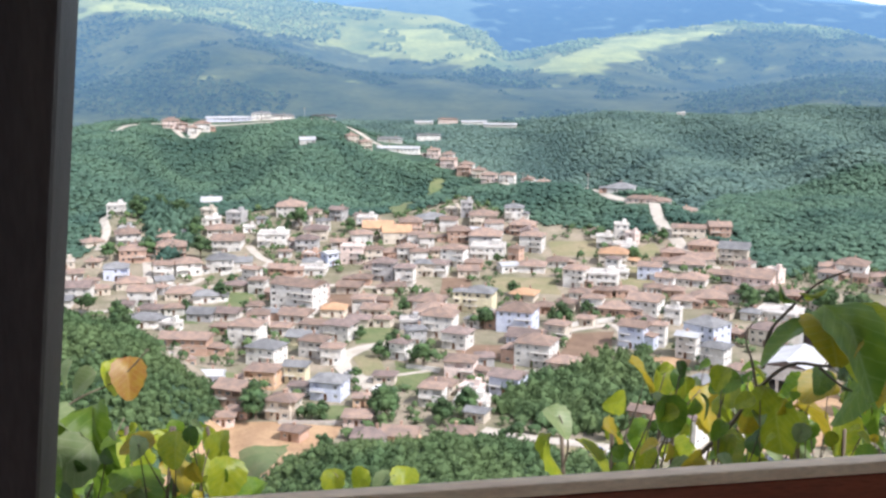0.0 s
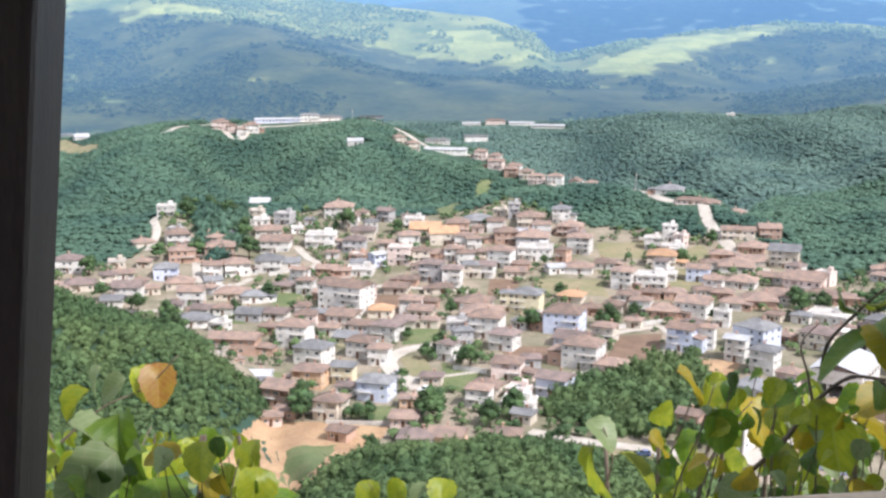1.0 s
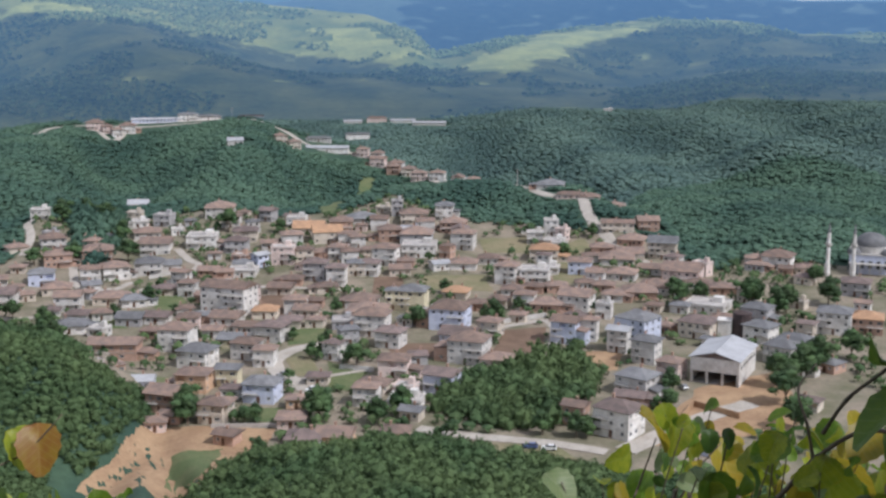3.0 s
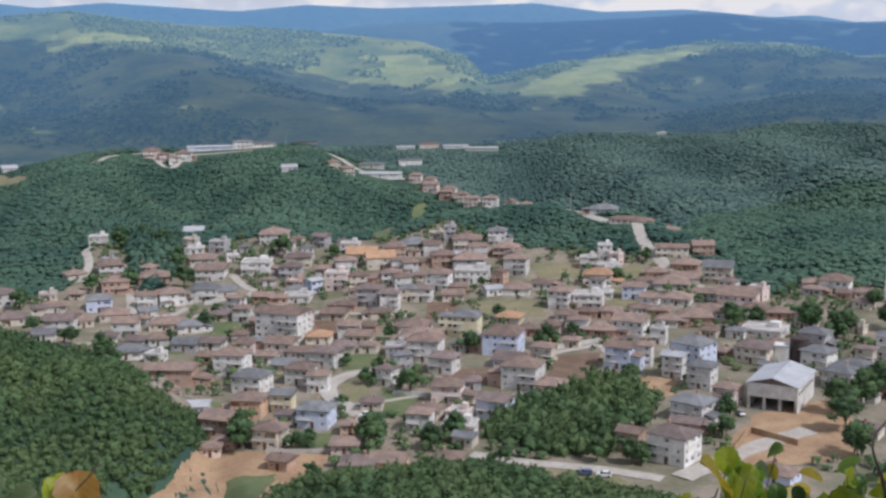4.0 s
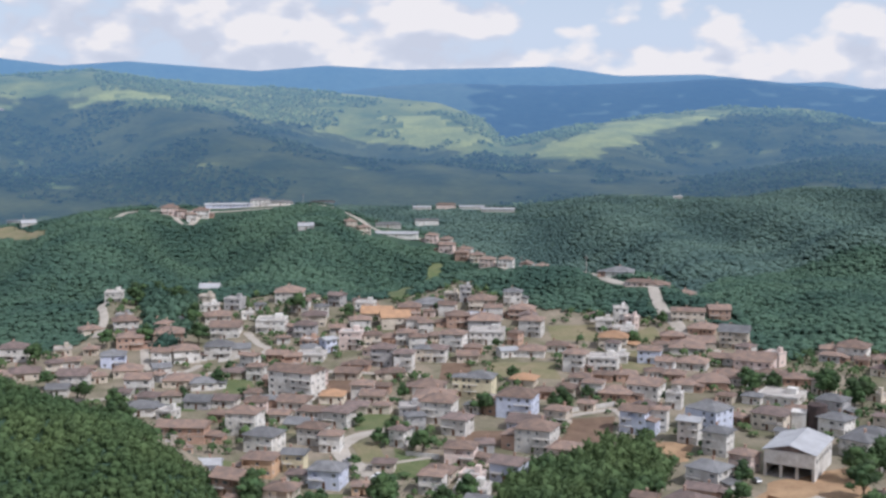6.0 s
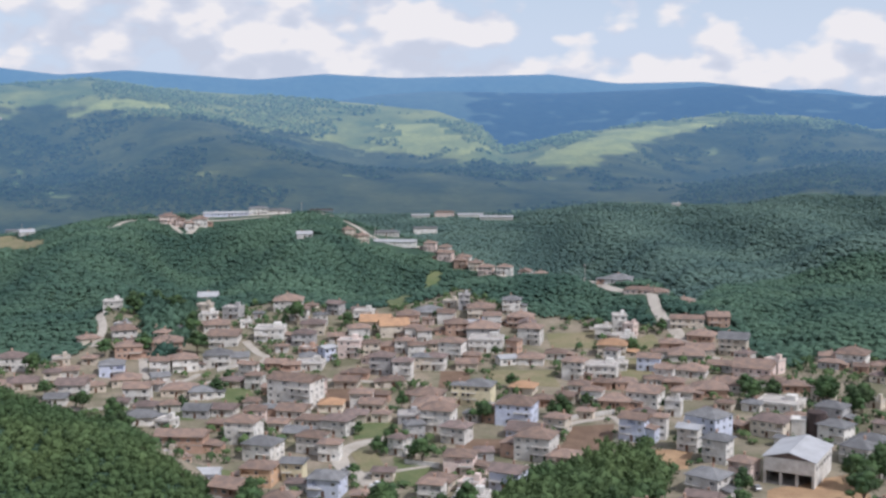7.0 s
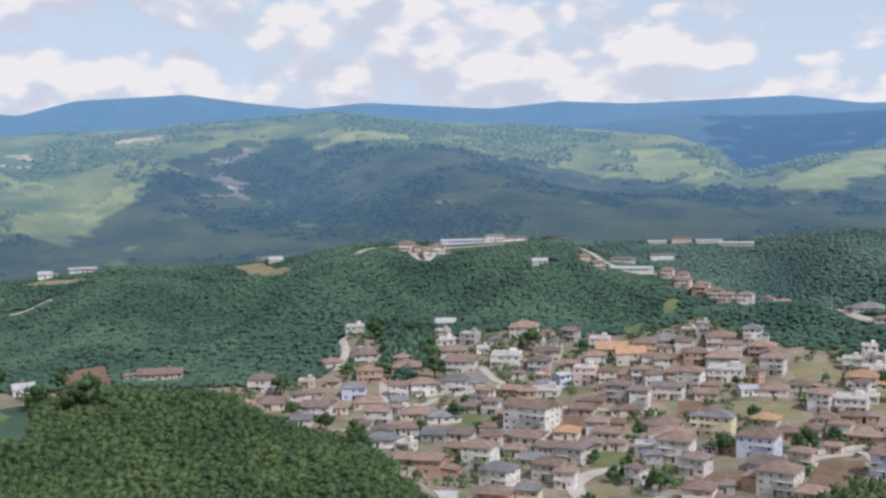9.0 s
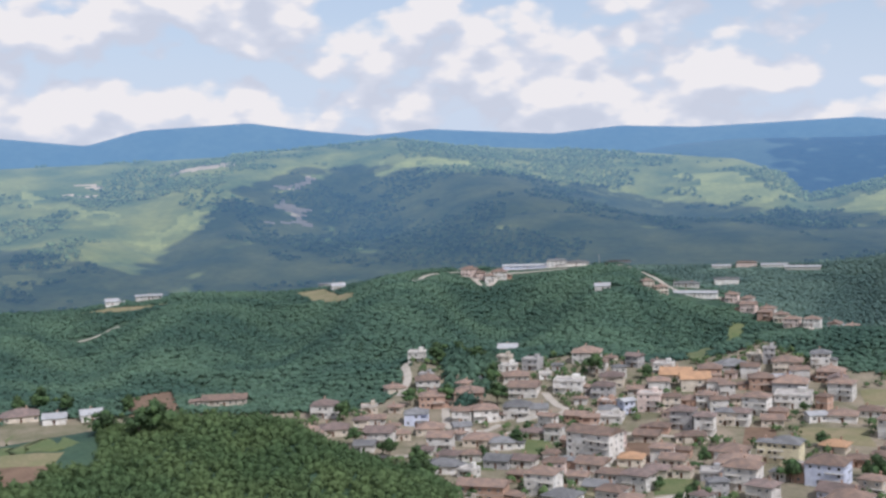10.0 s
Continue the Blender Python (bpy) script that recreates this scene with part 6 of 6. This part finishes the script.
def leaf(parent, at, size, material, face=None, spin=None):
    """A leaf with its middle at the place, turned towards the given direction (default: loosely up and towards the window)."""
    face = face or (LRNG.uniform(-0.9, 0.9), LRNG.uniform(-1.0, 0.1), LRNG.uniform(-0.1, 1.0))
    spin = LRNG.uniform(-70, 70) + 180 if spin is None else spin
    q = Vector(face).to_track_quat("Z", "Y").to_matrix().to_4x4()
    ob = new("leaf", LRNG.choice(LEAF_MESHES[material.name]))
    ob.parent = parent
    ob.matrix_basis = Matrix.Translation(at) @ q @ pose(0, 0, 0, 0, 0, spin) @ Matrix.Translation((0, -0.42 * size, 0)) @ Matrix.Diagonal((size * LRNG.uniform(0.85, 1.1), size, size * LRNG.uniform(0.8, 1.8), 1))
    return ob


# ---------------- the shrubs outside the window ----------------
vine_left, vine_right = new("vine"), new("vine")
for v, side in ((vine_left, "a leaning post"), (vine_right, "a thick woody stem")):
    v.location = (0, 0, 0)
tagged(vine_left, "leafy shrub with green, pale and rusty leaves below the window", "shrub")
tagged(vine_right, "leafy shrub with lime and yellowing leaves on woody stems", "shrub")
stem([(0.458, 2.000, 113.635), (0.515, 1.950, 113.725), (0.540, 1.880, 113.812), (0.567, 1.800, 113.878), (0.601, 1.720, 113.899), (0.643, 1.620, 113.942)], 0.0046, vine_right)
stem([(0.545, 1.900, 113.806), (0.534, 1.900, 113.854), (0.527, 1.920, 113.896), (0.562, 1.950, 113.923)], 0.0025, vine_right)
stem([(0.541, 1.860, 113.856), (0.501, 1.700, 113.954), (0.506, 1.620, 114.012), (0.536, 1.600, 114.052), (0.577, 1.600, 114.070)], 0.0029, vine_right)
stem([(0.478, 2.350, 113.532), (0.511, 2.330, 113.617), (0.555, 2.330, 113.671)], 0.0025, vine_right)
stem([(0.591, 1.740, 113.891), (0.629, 1.720, 113.863), (0.673, 1.700, 113.860)], 0.0021, vine_right)
stem([(0.373, 2.300, 113.514), (0.423, 2.350, 113.604), (0.438, 2.320, 113.686)], 0.0025, vine_right)
stem([(0.469, 2.100, 113.514), (0.458, 2.000, 113.635), (0.467, 1.980, 113.669)], 0.0050, vine_right)
stem([(0.254, 2.200, 113.518), (0.274, 2.200, 113.598), (0.256, 2.200, 113.660)], 0.0025, vine_right)
stem([(-0.762, 2.250, 113.601), (-0.710, 2.270, 113.646), (-0.668, 2.280, 113.672), (-0.606, 2.300, 113.698), (-0.545, 2.300, 113.760)], 0.0025, vine_left)
stem([(-0.436, 2.200, 113.482), (-0.427, 2.200, 113.540), (-0.413, 2.200, 113.591)], 0.0021, vine_left)
stem([(-0.610, 2.050, 113.544), (-0.565, 2.050, 113.640), (-0.546, 2.100, 113.687)], 0.0021, vine_left)
stem([(-0.162, 2.300, 113.441), (-0.173, 2.300, 113.489), (-0.184, 2.300, 113.507)], 0.0017, vine_left)
leaf(vine_right, (0.546, 1.500, 114.018), 0.119, LEAF_GREEN, spin=190)
leaf(vine_right, (0.528, 1.520, 114.002), 0.089, LEAF_GOLD, spin=170)
leaf(vine_right, (0.500, 1.560, 113.999), 0.095, LEAF_GREEN, spin=200)
leaf(vine_right, (0.492, 1.600, 114.032), 0.051, LEAF_GREEN, spin=260)
leaf(vine_right, (0.627, 1.620, 113.968), 0.112, LEAF_LIME, spin=160)
leaf(vine_right, (0.642, 1.700, 113.873), 0.099, LEAF_GREEN, spin=180)
leaf(vine_right, (0.612, 2.000, 113.718), 0.117, LEAF_LIME, spin=185)
leaf(vine_right, (0.428, 2.300, 113.715), 0.092, LEAF_GOLD, spin=200)
leaf(vine_right, (0.470, 2.310, 113.698), 0.067, LEAF_LIME, spin=160)
leaf(vine_right, (0.567, 2.350, 113.635), 0.094, LEAF_GOLD, spin=185)
leaf(vine_right, (0.498, 2.300, 113.655), 0.092, LEAF_LIME, spin=230)
leaf(vine_right, (0.241, 2.200, 113.581), 0.099, LEAF_LIME, spin=180)
leaf(vine_right, (0.317, 2.200, 113.587), 0.093, LEAF_LIME, spin=150)
leaf(vine_right, (0.250, 2.200, 113.655), 0.070, LEAF_PALE, spin=190)
leaf(vine_right, (0.551, 2.100, 113.641), 0.084, LEAF_LIME, spin=200)
leaf(vine_right, (0.402, 2.400, 113.622), 0.057, LEAF_LIME, spin=100)
leaf(vine_right, (0.673, 2.400, 113.514), 0.102, LEAF_LIME, spin=180)
leaf(vine_right, (0.777, 2.300, 113.622), 0.110, LEAF_GOLD, spin=160)
leaf(vine_right, (0.836, 2.300, 113.587), 0.098, LEAF_LIME, spin=200)
leaf(vine_right, (0.863, 2.200, 113.656), 0.105, LEAF_GREEN, spin=180)
leaf(vine_right, (0.483, 2.600, 113.480), 0.097, LEAF_GREEN, spin=170)
leaf(vine_right, (0.529, 1.600, 114.036), 0.042, LEAF_LIME, spin=90)
leaf(vine_left, (-0.586, 2.300, 113.710), 0.085, LEAF_RUST, spin=180)
leaf(vine_left, (-0.627, 2.320, 113.700), 0.074, LEAF_LIME, spin=200)
leaf(vine_left, (-0.672, 2.300, 113.694), 0.073, LEAF_PALE, spin=140)
leaf(vine_left, (-0.570, 2.000, 113.695), 0.127, LEAF_GREEN, spin=210)
leaf(vine_left, (-0.493, 1.950, 113.617), 0.109, LEAF_GREEN, spin=180)
leaf(vine_left, (-0.426, 2.000, 113.620), 0.062, LEAF_GOLD, spin=180)
leaf(vine_left, (-0.393, 2.200, 113.599), 0.076, LEAF_LIME, spin=200)
leaf(vine_left, (-0.705, 2.300, 113.712), 0.061, LEAF_PALE, spin=170)
leaf(vine_left, (-0.585, 1.900, 113.681), 0.111, LEAF_PALE, spin=120)
leaf(vine_left, (-0.504, 2.200, 113.596), 0.064, LEAF_LIME, spin=180)
leaf(vine_left, (-0.564, 2.000, 113.607), 0.085, LEAF_GREEN, spin=180)
leaf(vine_left, (-0.365, 2.100, 113.579), 0.084, LEAF_LIME, spin=160)
leaf(vine_left, (-0.627, 2.000, 113.710), 0.085, LEAF_PALE, spin=200)
leaf(vine_left, (-0.538, 2.100, 113.622), 0.078, LEAF_LIME, spin=180)
leaf(vine_left, (-0.184, 2.300, 113.489), 0.061, LEAF_LIME, spin=180)
leaf(vine_left, (-0.128, 2.300, 113.489), 0.061, LEAF_LIME, spin=150)
leaf(vine_left, (-0.082, 2.300, 113.487), 0.061, LEAF_PALE, spin=190)
leaf(vine_left, (-0.042, 2.300, 113.494), 0.061, LEAF_LIME, spin=170)
leaf(vine_left, (-0.329, 2.200, 113.505), 0.070, LEAF_GREEN, spin=170)
leaf(vine_left, (-0.708, 2.200, 113.697), 0.070, LEAF_LIME, spin=170)
# fuller foliage lower down
for k in range(1050):
    right = k % 5 < 3
    yy = LRNG.uniform(1.8, 3.0)
    bearing = LRNG.uniform(0.10, 0.47) if right else LRNG.uniform(-0.44, -0.17)
    if k % 11 == 0:
        bearing = LRNG.uniform(-0.16, 0.13)
    top = 0.345 if right else 0.35
    if abs(bearing) < 0.16:
        top = 0.42
    if right and bearing > 0.2:
        top = 0.29
    fall = top + (0.47 - top) * LRNG.random()
    at = (bearing * yy, yy, 114.4 - fall * yy)
    size = LRNG.uniform(0.022, 0.052) if k % 6 else LRNG.uniform(0.05, 0.075)
    leaf(vine_right if bearing > -0.1 else vine_left, at, size, LRNG.choice((LEAF_GREEN, LEAF_LIME, LEAF_LIME, LEAF_GOLD, LEAF_PALE, LEAF_GREEN, LEAF_LIME, LEAF_DEEP)))
    if k % 4 == 0:
        stem([(at[0] + LRNG.uniform(-0.1, 0.1), at[1] + 0.1, at[2] - 0.5), (at[0] + LRNG.uniform(-0.05, 0.05), at[1] + 0.05, at[2] - 0.2), at], 0.0022, vine_right if bearing > -0.1 else vine_left)
for v, x0 in ((vine_left, -0.6), (vine_right, 0.6)):
    for k in range(7):
        xx = x0 + LRNG.uniform(-0.35, 0.35)
        stem([(xx + LRNG.uniform(-0.1, 0.1), 2.4, ground_z(xx, 2.4) - 0.1), (xx + LRNG.uniform(-0.1, 0.1), 2.35, 112.9), (xx, 2.3, 113.6)], 0.008, v)
